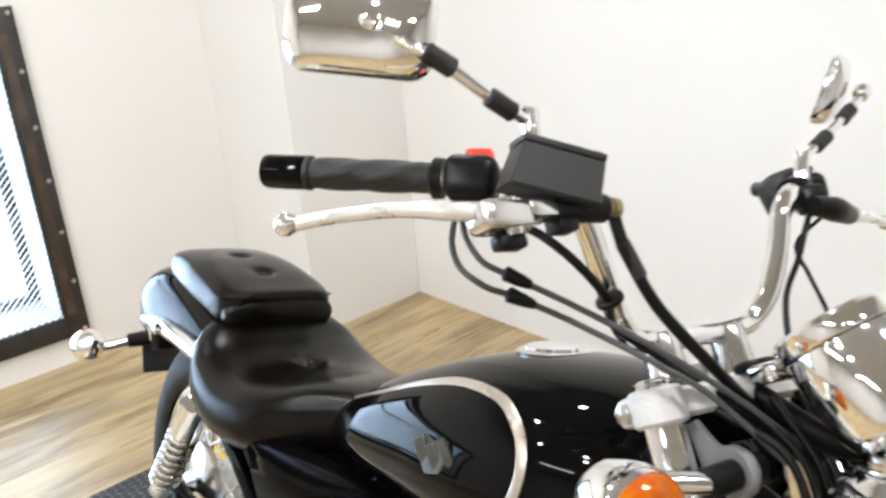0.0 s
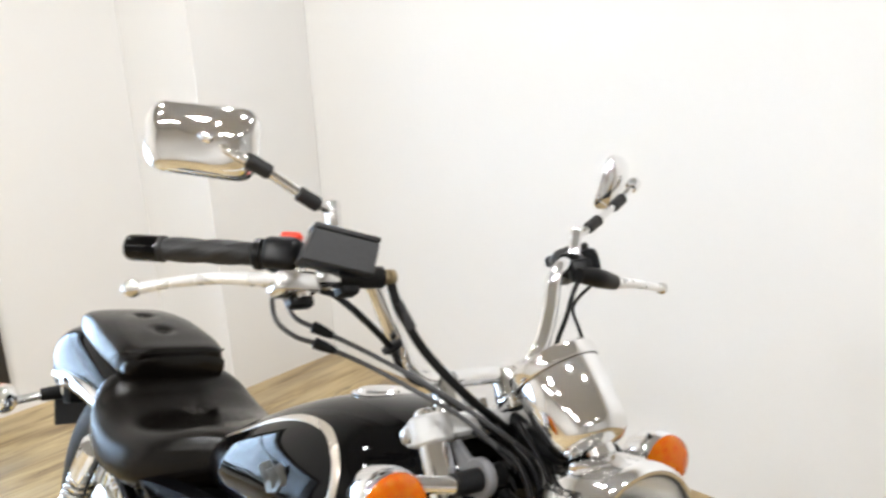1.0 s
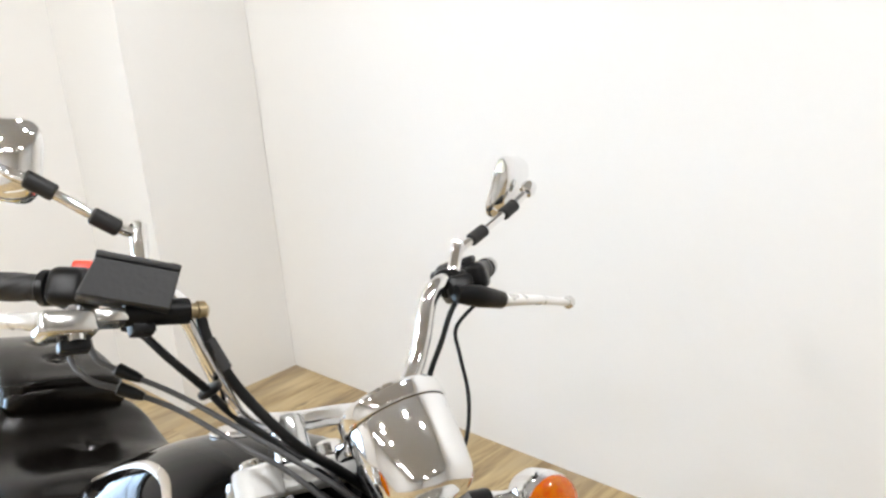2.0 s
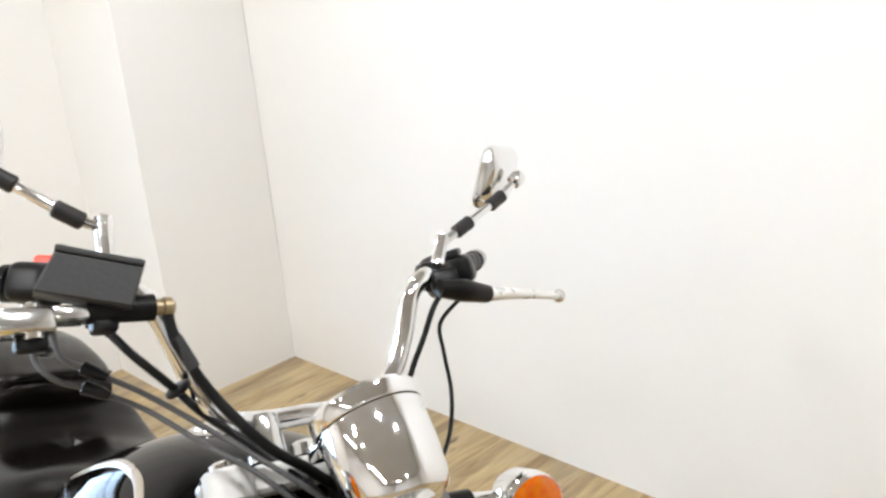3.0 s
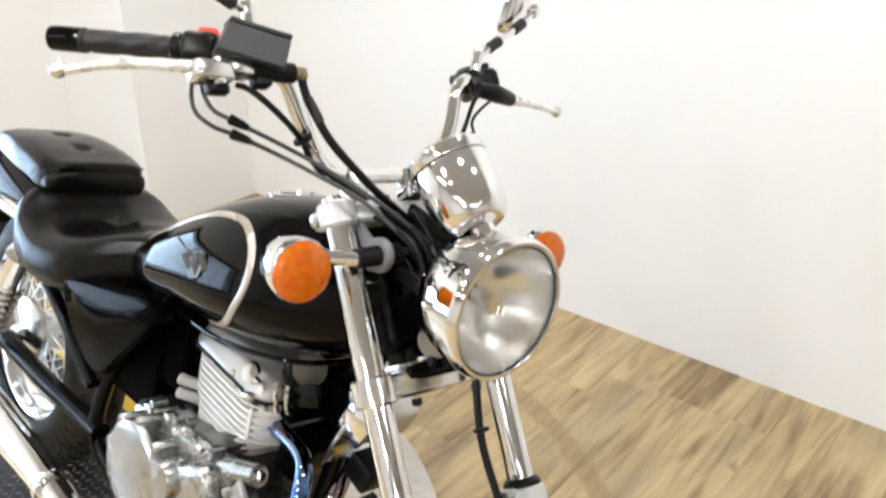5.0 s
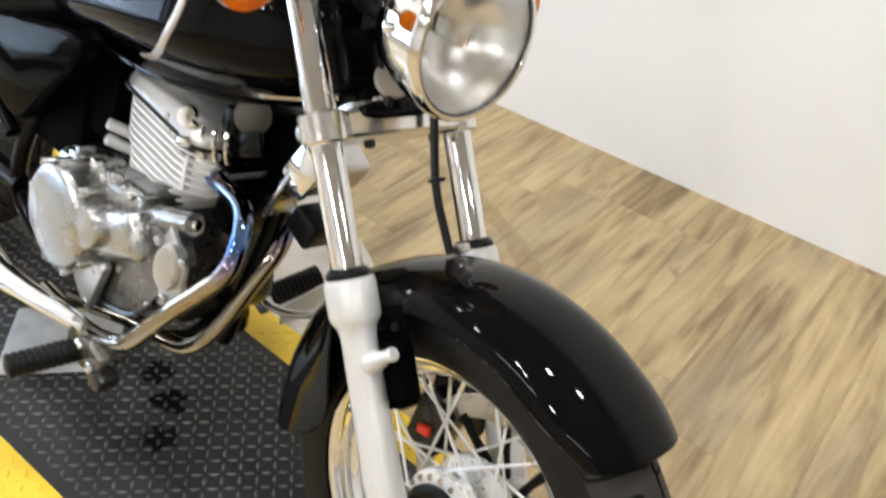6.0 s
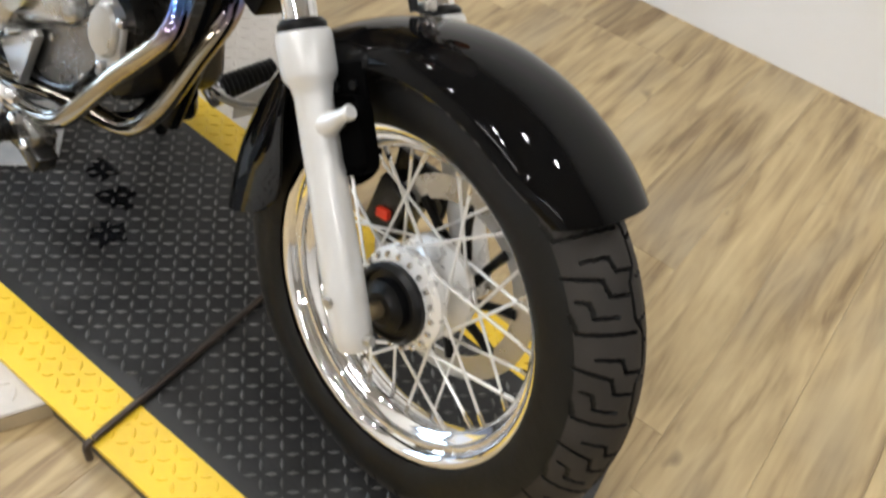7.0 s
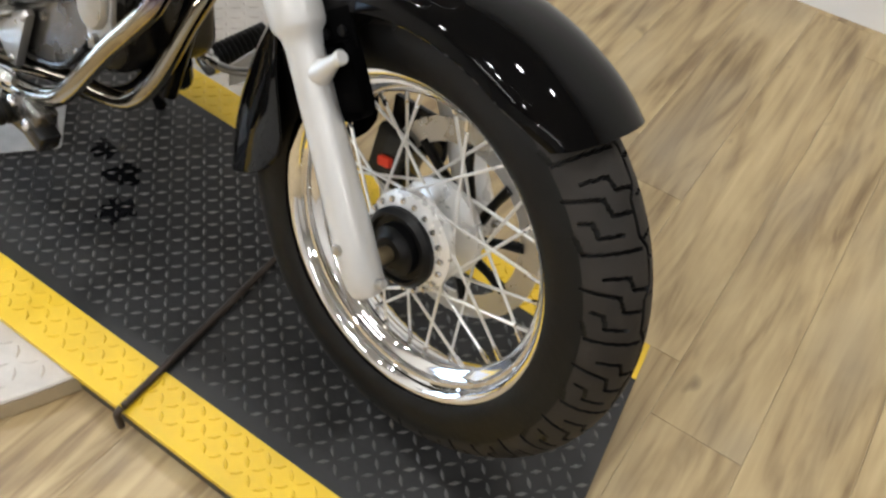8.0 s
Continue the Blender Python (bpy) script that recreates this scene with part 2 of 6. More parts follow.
def wood():
    """Weathered oak print: each plank takes its own tone and its own stretch of grain."""
    m, nodes, links, bsdf = shader("oak_vinyl_plank")
    tc = nodes.new("ShaderNodeTexCoord")
    info = nodes.new("ShaderNodeObjectInfo")
    shift = nodes.new("ShaderNodeVectorMath")
    shift.operation = "ADD"
    spread = nodes.new("ShaderNodeVectorMath")
    spread.operation = "SCALE"
    spread.inputs[0].default_value = (17.0, 31.0, 5.0)
    links.new(info.outputs["Random"], spread.inputs[3])
    links.new(tc.outputs["Object"], shift.inputs[0])
    links.new(spread.outputs[0], shift.inputs[1])

    def layer(scale, stretch, detail, dist=0.0):
        mp = nodes.new("ShaderNodeMapping")
        mp.inputs["Scale"].default_value = stretch
        links.new(shift.outputs[0], mp.inputs[0])
        t = nodes.new("ShaderNodeTexNoise")
        t.inputs["Scale"].default_value, t.inputs["Detail"].default_value, t.inputs["Distortion"].default_value = scale, detail, dist
        links.new(mp.outputs[0], t.inputs[0])
        return t.outputs[0]

    broad = layer(3.0, (2.6, 0.6, 1), 4.0, 1.0)
    mid = layer(8.0, (2.9, 0.28, 1), 4.0, 1.6)
    drift = layer(2.2, (2.0, 0.8, 1), 3.0)
    grain = layer(26.0, (4.0, 0.15, 1), 6.0, 0.3)
    knots = layer(5.0, (2.2, 1.1, 1), 2.0)
    cr = nodes.new("ShaderNodeValToRGB")
    e = cr.color_ramp.elements
    e[0].position, e[0].color = 0.28, (0.105, 0.062, 0.025, 1)
    e[1].position, e[1].color = 0.74, (0.56, 0.435, 0.235, 1)
    for p, c in ((0.41, (0.245, 0.168, 0.082, 1)), (0.53, (0.405, 0.298, 0.152, 1))):
        n = e.new(p)
        n.color = c

    def weigh(source, weight, base):
        node = nodes.new("ShaderNodeMath")
        node.operation = "MULTIPLY_ADD"
        node.inputs[1].default_value = weight
        links.new(source, node.inputs[0])
        if isinstance(base, float):
            node.inputs[2].default_value = base
        else:
            links.new(base, node.inputs[2])
        return node.outputs[0]

    tone = weigh(info.outputs["Random"], 0.055, -0.125)
    tone = weigh(grain, 0.17, weigh(mid, 0.52, weigh(broad, 0.56, tone)))
    links.new(tone, cr.inputs[0])
    dark = nodes.new("ShaderNodeMix")
    dark.data_type = "RGBA"
    links.new(ramp(nodes, links, knots, 0.71, 0.78), dark.inputs[0])
    grey = nodes.new("ShaderNodeMix")
    grey.data_type = "RGBA"
    links.new(ramp(nodes, links, drift, 0.5, 0.72, 0.0, 0.55), grey.inputs[0])
    links.new(cr.outputs[0], grey.inputs[6])
    grey.inputs[7].default_value = (0.30, 0.245, 0.17, 1)
    links.new(grey.outputs[2], dark.inputs[6])
    dark.inputs[7].default_value = (0.10, 0.07, 0.04, 1)
    # a worn arc where the deck has swung round on its turntable
    where = nodes.new("ShaderNodeNewGeometry")
    far = nodes.new("ShaderNodeVectorMath")
    far.operation = "DISTANCE"
    far.inputs[1].default_value = (-1.06, 0.02, FLOOR_Z)
    links.new(where.outputs["Position"], far.inputs[0])
    off = nodes.new("ShaderNodeMath")
    off.operation = "SUBTRACT"
    off.inputs[1].default_value = 1.135
    links.new(far.outputs["Value"], off.inputs[0])
    size = nodes.new("ShaderNodeMath")
    size.operation = "ABSOLUTE"
    links.new(off.outputs[0], size.inputs[0])
    near = nodes.new("ShaderNodeMath")
    near.operation = "LESS_THAN"
    links.new(size.outputs[0], near.inputs[0])
    links.new(weigh(mid, 0.09, -0.022), near.inputs[1])
    worn = nodes.new("ShaderNodeMix")
    worn.data_type = "RGBA"
    links.new(weigh(near.outputs[0], 0.4, 0.0), worn.inputs[0])
    links.new(dark.outputs[2], worn.inputs[6])
    worn.inputs[7].default_value = (0.20, 0.125, 0.05, 1)
    links.new(worn.outputs[2], bsdf.inputs["Base Color"])
    links.new(ramp(nodes, links, grain, 0.3, 0.7, 0.3, 0.44), bsdf.inputs["Roughness"])
    bump = nodes.new("ShaderNodeBump")
    bump.inputs["Strength"].default_value, bump.inputs["Distance"].default_value = 0.25, 0.001
    links.new(grain, bump.inputs["Height"])
    links.new(bump.outputs[0], bsdf.inputs["Normal"])
    return m


WOOD = wood()


def glow(name, colour, strength):
    m, nodes, links, bsdf = shader(name)
    bsdf.inputs["Base Color"].default_value = (*colour, 1)
    bsdf.inputs["Emission Color"].default_value = (*colour, 1)
    bsdf.inputs["Emission Strength"].default_value = strength
    return m


DAYLIGHT = glow("bright_daylight", (0.64, 0.81, 1.0), 9.0)
TUBE_GLOW = glow("lit_diffuser", (1.0, 0.95, 0.9), 14.0)


# ---- mesh helpers ----
def part(name, bm, material, parent=None, label="", smooth=True):
    """Links a bmesh as one mesh object under a thing or part."""
    bmesh.ops.recalc_face_normals(bm, faces=bm.faces)
    data = bpy.data.meshes.new(name)
    bm.to_mesh(data)
    bm.free()
    data.materials.append(material)
    if smooth:
        data.shade_smooth()
        data.set_sharp_from_angle(angle=radians(38))
    ob = new(name, data)
    if parent:
        ob.parent = parent
    if label:
        ob["label"] = label
    return ob


def thing(name, label, category, m=None, kind="", group=""):
    ob = tagged(new(name), label, category, group, kind)
    if m:
        ob.matrix_world = m
    return ob


def ring_faces(bm, a, b, closed=True):
    n = len(a)
    for i in range(n if closed else n - 1):
        j = (i + 1) % n
        bm.faces.new((a[i], a[j], b[j], b[i]))


def loft(sections, caps=True, closed=True, bm=None):
    bm = bm or bmesh.new()
    rings = [[bm.verts.new(p) for p in s] for s in sections]
    for a, b in zip(rings, rings[1:]):
        ring_faces(bm, a, b, closed)
    if caps and closed:
        bm.faces.new(rings[0][::-1])
        bm.faces.new(rings[-1])
    return bm


def spline(points, steps=6):
    """A smooth line through the points."""
    p = [Vector(q) for q in points]
    if len(p) < 3:
        return [p[0].lerp(p[-1], k / steps) for k in range(steps + 1)]
    ext = [2 * p[0] - p[1], *p, 2 * p[-1] - p[-2]]
    out = []
    for i in range(1, len(ext) - 2):
        a, b, c, d = ext[i - 1 : i + 3]
        for k in range(steps):
            t = k / steps
            out.append(0.5 * (2 * b + (c - a) * t + (2 * a - 5 * b + 4 * c - d) * t * t + (3 * b - a - 3 * c + d) * t ** 3))
    return [*out, p[-1]]


def frames_along(line):
    """A pair of cross directions at every point of a line, with no twist."""
    out, side = [], None
    for i, p in enumerate(line):
        t = (line[min(i + 1, len(line) - 1)] - line[max(i - 1, 0)]).normalized()
        if side is None:
            side = t.orthogonal().normalized()
        side = (side - t * side.dot(t)).normalized()
        out.append((t, side, t.cross(side)))
    return out


def tube(points, radius, sides=12, steps=6, smooth_line=True, bm=None):
    """A round tube along a line; radius: one number, or one for each given point."""
    line = spline(points, steps) if smooth_line else [Vector(q) for q in points]
    n = len(line)
    if isinstance(radius, (int, float)):
        radii = [radius] * n
    else:
        radii = [float(np.interp(i / (n - 1) * (len(radius) - 1), range(len(radius)), radius)) for i in range(n)]
    rings = []
    for p, r, (t, u, v) in zip(line, radii, frames_along(line)):
        rings.append([p + r * (math.cos(a) * u + math.sin(a) * v) for a in (2 * math.pi * k / sides for k in range(sides))])
    return loft(rings, bm=bm)


def lathe(profile, origin, axis, sides=32, bm=None, caps=True):
    """Turns (radius, height) pairs round an axis."""
    axis = Vector(axis).normalized()
    u = axis.orthogonal().normalized()
    v = axis.cross(u)
    o = Vector(origin)
    rings = [[o + axis * h + max(r, 1e-4) * (math.cos(a) * u + math.sin(a) * v) for a in (2 * math.pi * k / sides for k in range(sides))] for r, h in profile]
    return loft(rings, caps=caps, bm=bm)


def block(size, m=None, bevel=0.0, segments=2, bm=None):
    """A box of that size with rounded edges, at a pose."""
    fresh = bmesh.new()
    bmesh.ops.create_cube(fresh, size=1)
    bmesh.ops.scale(fresh, vec=size, verts=fresh.verts)
    if bevel:
        bmesh.ops.bevel(fresh, geom=fresh.edges, offset=bevel, segments=segments, affect="EDGES", profile=0.5)
    if m:
        fresh.transform(m)
    if bm is None:
        return fresh
    keep = bpy.data.meshes.new("join")
    fresh.to_mesh(keep)
    fresh.free()
    bm.from_mesh(keep)
    bpy.data.meshes.remove(keep)
    return bm


def axes_pose(origin, x, y):
    """A pose whose first two axes lie along x and, nearly, y."""
    x = Vector(x).normalized()
    z = x.cross(Vector(y)).normalized()
    y = z.cross(x)
    return Matrix(((x.x, y.x, z.x, origin[0]), (x.y, y.y, z.y, origin[1]), (x.z, y.z, z.z, origin[2]), (0, 0, 0, 1)))


def outline(w, h, r, n=6):
    """A rounded rectangle round the origin."""
    pts = []
    for cx, cy, a0 in ((w - r, h - r, 0), (r - w, h - r, 90), (r - w, r - h, 180), (w - r, r - h, 270)):
        for k in range(n + 1):
            a = radians(a0 + 90 * k / n)
            pts.append((cx + r * math.cos(a), cy + r * math.sin(a)))
    return pts


def prism(points, depth, m=None, inset=0.0):
    """A slab with that outline and depth, with an inset top and bottom rim."""
    rows = [(0.0, inset), (inset, 0.0), (depth - inset, 0.0), (depth, inset)] if inset else [(0.0, 0.0), (depth, 0.0)]
    cx = sum(p[0] for p in points) / len(points)
    cy = sum(p[1] for p in points) / len(points)
    span = max(abs(p[0] - cx) for p in points)
    bm = loft([[(cx + (x - cx) * (1 - i / span), cy + (y - cy) * (1 - i / span), z) for x, y in points] for z, i in rows])
    if m:
        bm.transform(m)
    return bm


# ---- the room ----
def slab(name, x0, x1, y0, y1, z0, z1, material, label, category):
    bm = block((x1 - x0, y1 - y0, z1 - z0), pose((x0 + x1) / 2, (y0 + y1) / 2, (z0 + z1) / 2))
    return tagged(part(name, bm, material, smooth=False), label, category, kind="structure")


def wall_with_opening(name, along, at, out, a0, a1, o0, o1, oz0, oz1, label):
    """A wall from a0 to a1 with one opening; along: the axis it runs along; at, out: its inner and outer face."""
    bm = bmesh.new()
    for lo, hi, z0, z1 in ((a0, o0, FLOOR_Z, CEIL_Z), (o1, a1, FLOOR_Z, CEIL_Z), (o0, o1, FLOOR_Z, oz0), (o0, o1, oz1, CEIL_Z)):
        mid, half = (lo + hi) / 2, hi - lo
        size = (half, abs(out - at), z1 - z0) if along == "x" else (abs(out - at), half, z1 - z0)
        place = (mid, (at + out) / 2, (z0 + z1) / 2) if along == "x" else ((at + out) / 2, mid, (z0 + z1) / 2)
        block(size, pose(*place), bm=bm)
    return tagged(part(name, bm, WALL_PAINT, smooth=False), label, "wall", kind="structure")


slab("wall_north", WALL_W - 0.2, WALL_E + 0.2, WALL_N, WALL_N + 0.15, FLOOR_Z, CEIL_Z, WALL_PAINT, "long plain white painted wall behind the motorcycle", "wall")
slab("wall_east", WALL_E, WALL_E + 0.15, WALL_S, WALL_N, FLOOR_Z, CEIL_Z, WALL_PAINT, "plain white painted end wall of the showroom", "wall")
slab("wall_pillar", WALL_W + 0.002, -2.468, 1.083, WALL_N - 0.002, FLOOR_Z, CEIL_Z, WALL_PAINT, "boxed white wall projection in the room corner", "wall")
slab("ceiling", WALL_W - 0.5, WALL_E + 0.15, WALL_S - 0.2, WALL_N + 0.15, CEIL_Z, CEIL_Z + 0.1, CEIL_PAINT, "plain grey ceiling with strip lamps and spotlights", "ceiling")
GUARD_Y0, GUARD_Y1, GUARD_Z0, GUARD_Z1 = -2.1, 0.44, 0.05, 1.2
wall_with_opening("wall_west", "y", WALL_W, WALL_W - 0.34, WALL_S, WALL_N, GUARD_Y0 + 0.07, GUARD_Y1 - 0.07, GUARD_Z0 + 0.07, GUARD_Z1 - 0.07, "white painted wall with a screened low window")
slab("wall_south", WALL_W - 0.2, WALL_E + 0.2, WALL_S - 0.15, WALL_S, FLOOR_Z, CEIL_Z, BACK_PAINT, "plain grey far wall of the showroom", "wall")


def window(name, at, lo, hi, z0, z1, bar_z, label):
    """A steel-framed window in a wall that runs along y, with one cross bar."""
    ob = tagged(new(name), label, "window", kind="structure")
    mid, h = (lo + hi) / 2, z1 - z0
    for y in (lo + 0.02, hi - 0.02):
        part("window_frame", block((0.05, 0.04, h), pose(at, y, (z0 + z1) / 2), 0.004), GUARD_STEEL, ob)
    for z in (z0 + 0.02, z1 - 0.02):
        part("window_frame", block((0.049, hi - lo - 0.08, 0.04), pose(at, mid, z), 0.004), GUARD_STEEL, ob)
    part("mullion", block((0.045, hi - lo - 0.08, 0.03), pose(at, mid, bar_z), 0.004), GUARD_STEEL, ob)
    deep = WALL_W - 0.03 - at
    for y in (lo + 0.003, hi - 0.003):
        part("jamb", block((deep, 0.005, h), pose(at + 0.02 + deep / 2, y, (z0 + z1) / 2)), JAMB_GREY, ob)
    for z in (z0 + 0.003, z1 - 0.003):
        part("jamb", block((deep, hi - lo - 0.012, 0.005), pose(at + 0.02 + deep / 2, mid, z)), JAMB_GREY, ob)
    for a, b in ((z0 + 0.04, bar_z - 0.015), (bar_z + 0.015, z1 - 0.04)):
        pane = part("pane", block((0.006, hi - lo - 0.082, b - a), pose(at, mid, (a + b) / 2)), PANE, ob, smooth=False)
        pane.visible_shadow = False
    return ob


window("window_1", WALL_W - 0.26, GUARD_Y0 + 0.07, GUARD_Y1 - 0.07, GUARD_Z0 + 0.07, GUARD_Z1 - 0.07, 0.86, "low daylight window with a dark steel frame")
tagged(part("backdrop", block((0.02, 4.0, 2.4), pose(WALL_W - 0.6, -0.85, 0.7)), DAYLIGHT, smooth=False), "bright overcast daylight outside the window", "daylight", kind="structure")


def window_guard():
    """A bolted steel frame with expanded metal over the low window."""
    ob = thing("window_guard", "raw steel frame with expanded metal mesh over a window", "window guard")
    x = WALL_W + 0.012
    y0, y1, z0, z1 = GUARD_Y0, GUARD_Y1, GUARD_Z0, GUARD_Z1
    for y in (y0 + 0.04, y1 - 0.04):
        part("frame_bar", block((0.02, 0.08, z1 - z0), pose(x, y, (z0 + z1) / 2), 0.002), GUARD_STEEL, ob)
    for z in (z0 + 0.04, z1 - 0.04):
        part("frame_bar", block((0.019, y1 - y0 - 0.16, 0.08), pose(x, (y0 + y1) / 2, z), 0.002), GUARD_STEEL, ob)
    for k in range(7):
        for y in (y0 + 0.018, y1 - 0.018):
            part("bolt", lathe([(0.008, 0), (0.008, 0.004), (0.004, 0.007)], (x + 0.01, y, z0 + 0.02 + k * (z1 - z0 - 0.04) / 6), (1, 0, 0), 10), STEEL, ob)
    for y in (y0 + 0.048, y1 - 0.048):
        part("weld_strap", block((0.004, 0.03, z1 - z0 - 0.17), pose(x + 0.0115, y, (z0 + z1) / 2), 0.0015), WELD_BROWN, ob, "heat-browned weld strap")
    verts, faces = [], []
    step_y, step_z, t = 0.024, 0.0115, 0.0011
    rows, cols = int((z1 - z0 - 0.12) / step_z), int((y1 - y0 - 0.12) / step_y * 2)
    for r in range(rows):
        line = []
        for c in range(cols + 1):
            up = 0.5 if (c + r) % 2 else -0.5
            line.append((y0 + 0.06 + c * step_y / 2, z0 + 0.06 + (r + 0.5 + up) * step_z))
        for (ya, za), (yb, zb) in zip(line, line[1:]):
            n = len(verts)
            for xx in (x - 0.004, x + 0.004):
                verts += [(xx, ya, za - t), (xx, ya, za + t), (xx, yb, zb + t), (xx, yb, zb - t)]
            faces += [(n, n + 1, n + 2, n + 3), (n + 7, n + 6, n + 5, n + 4), (n + 1, n + 5, n + 6, n + 2), (n + 4, n, n + 3, n + 7)]
    data = bpy.data.meshes.new("mesh_screen")
    data.from_pydata(verts, [], faces)
    data.materials.append(GALVANISED)
    screen = new("mesh_screen", data)
    screen.parent = ob
    tagged(screen, "diamond-pattern expanded metal", kind="stuff")
    return ob


window_guard()


def strip_lamp(x, y):
    ob = thing("strip_lamp", "white ceiling strip lamp, switched on", "ceiling lamp", pose(x, y, CEIL_Z), group="strip lamps on the ceiling")
    part("housing", block((1.3, 0.2, 0.06), pose(0, 0, -0.031), 0.008), FITTING_WHITE, ob)
    part("diffuser", block((1.24, 0.16, 0.012), pose(0, 0, -0.067), 0.004), TUBE_GLOW, ob)
    return ob


lamp = None
for x, y in STRIPS:
    lamp = copy_thing(lamp, pose(x, y, CEIL_Z)) if lamp else strip_lamp(x, y)


def spot_lamp(x, y):
    ob = thing("spot_lamp", "small white ceiling spotlight, switched on", "spotlight", pose(x, y, CEIL_Z), group="spotlights on the ceiling")
    part("can", lathe([(0.06, 0), (0.06, -0.15), (0.052, -0.15), (0.05, -0.05)], (0, 0, 0), (0, 0, 1), 20), FITTING_WHITE, ob)
    part("bulb", lathe([(0.05, -0.142), (0.045, -0.15), (0.02, -0.155)], (0, 0, 0), (0, 0, 1), 16), TUBE_GLOW, ob)
    return ob


spot = None
for x, y in SPOTS:
    spot = copy_thing(spot, pose(x, y, CEIL_Z)) if spot else spot_lamp(x, y)


# ---- turntable and lift deck ----
def turntable():
    ob = thing("turntable", "round pale tread-plate turntable lying on the wooden floor", "turntable", pose(-1.06, 0.02, 0))
    part("top_plate", lathe([(0.742, -0.02), (0.745, -0.017), (0.742, -0.014), (0.3, -0.014), (0.001, -0.014)], (0, 0, 0), (0, 0, 1), 96), DISC_ALLOY, ob)
    part("edge_band", lathe([(0.74, FLOOR_Z), (0.745, FLOOR_Z + 0.004), (0.745, -0.0205), (0.738, -0.0205)], (0, 0, 0), (0, 0, 1), 96, caps=False), DISC_EDGE, ob, "beige edge band")
    verts, faces = [], []
    tread(verts, faces, -0.74, 0.74, -0.74, 0.74, -0.0142, lambda x, y: x * x + y * y < 0.52 and (y < -0.2 or y > 0.22) and x > -0.3, 0.028)
    lugs = mesh_of("tread_pattern", verts, faces, DISC_ALLOY, ob)
    tagged(lugs, kind="stuff")
    return ob


def tread(verts, faces, x0, x1, y0, y1, z, inside, step=0.03):
    """Raised lozenges in two crossing directions, as on rolled tread plate."""
    for i in range(int((x1 - x0) / step)):
        for j in range(int((y1 - y0) / step)):
            x, y = x0 + (i + 0.5) * step, y0 + (j + 0.5) * step
            if not inside(x, y):
                continue
            a = radians(45 if (i + j) % 2 else 135)
            ca, sa, l, w, h = math.cos(a), math.sin(a), step * 0.49, step * 0.155, 0.0022
            n = len(verts)
            for u, v, k in ((-l, 0, 0), (0, -w, 0), (l, 0, 0), (0, w, 0), (-l * 0.6, 0, h), (0, -w * 0.45, h), (l * 0.6, 0, h), (0, w * 0.45, h)):
                verts.append((x + ca * u - sa * v, y + sa * u + ca * v, z + k))
            faces += [(n, n + 1, n + 5, n + 4), (n + 1, n + 2, n + 6, n + 5), (n + 2, n + 3, n + 7, n + 6), (n + 3, n, n + 4, n + 7), (n + 4, n + 5, n + 6, n + 7)]


def mesh_of(name, verts, faces, material, parent, label=""):
    data = bpy.data.meshes.new(name)
    data.from_pydata(verts, [], faces)
    data.materials.append(material)
    ob = new(name, data)
    ob.parent = parent
    if label:
        ob["label"] = label
    return ob


turntable()
DECK_X0, DECK_X1, DECK_Y0, DECK_Y1 = -2.05, 0.312, -0.266, 0.345
STRIPE_R, STRIPE_L = -0.184, 0.272


def deck_front(y):
    """The deck's slightly skewed front edge."""
    return 0.332 - 0.125 * y


def far_side(x):
    """The inner line of the far stripe: the deck narrows a little towards its front."""
    return STRIPE_L - 0.048 * (x + 0.56)


def deck_strip(lo, hi):
    """One lengthwise strip of the deck between two lines y(x)."""
    ring = []
    for edge in (lo, hi):
        front = deck_front(edge(0.3))
        ring.append([(DECK_X0, edge(DECK_X0)), (front, edge(front))])
    (a, b), (d, c) = ring
    return prism([a, b, c, d], 0.012, pose(0, 0, -0.0122))


def lift_deck():
    ob = thing("lift_deck", "black tread-plate motorcycle deck with yellow edge stripes", "lift deck")
    edges = [lambda x: DECK_Y0, lambda x: STRIPE_R, far_side, lambda x: far_side(x) + DECK_Y1 - STRIPE_L]
    for k, (name, paint, lugs_paint, label) in enumerate((("yellow_stripe", YELLOW, YELLOW, "yellow painted tread stripe"), ("deck_plate", DECK_BLACK, LUG_BLACK, ""), ("yellow_stripe", YELLOW, YELLOW, "yellow painted tread stripe"))):
        lo, hi = edges[k], edges[k + 1]
        strip = part(name, deck_strip(lambda x: lo(x) + 0.0002, lambda x: hi(x) - 0.0002), paint, ob, label, smooth=False)
        verts, faces = [], []
        tread(verts, faces, DECK_X0, DECK_X1 + 0.06, -0.27, 0.43, -0.0003, lambda x, y: lo(x) + 0.009 < y < hi(x) - 0.009 and x < deck_front(y) - 0.01, 0.0205)
        tagged(mesh_of("tread_pattern", verts, faces, lugs_paint, strip), kind="stuff")
    for y in (DECK_Y0 + 0.015, STRIPE_L + 0.02):
        part("side_rail", block((0.9, 0.02, 0.04), pose(-0.18, y, -0.0335), 0.002), DECK_BLACK, ob)
    return ob


lift_deck()


def steel_rod():
    ob = thing("steel_rod", "thin rusty steel rod lying across the deck", "steel rod")
    part("shaft", tube([(-0.264, -0.262, 0.0075), (-0.272, -0.1, 0.0075), (-0.285, 0.12, 0.0075)], 0.0058, 10, 4), ROD_STEEL, ob)
    part("bent_end", tube([(-0.264, -0.2645, 0.008), (-0.263, -0.275, 0.004), (-0.262, -0.276, -0.025)], 0.0058, 10, 4), ROD_STEEL, ob)
    return ob


steel_rod()


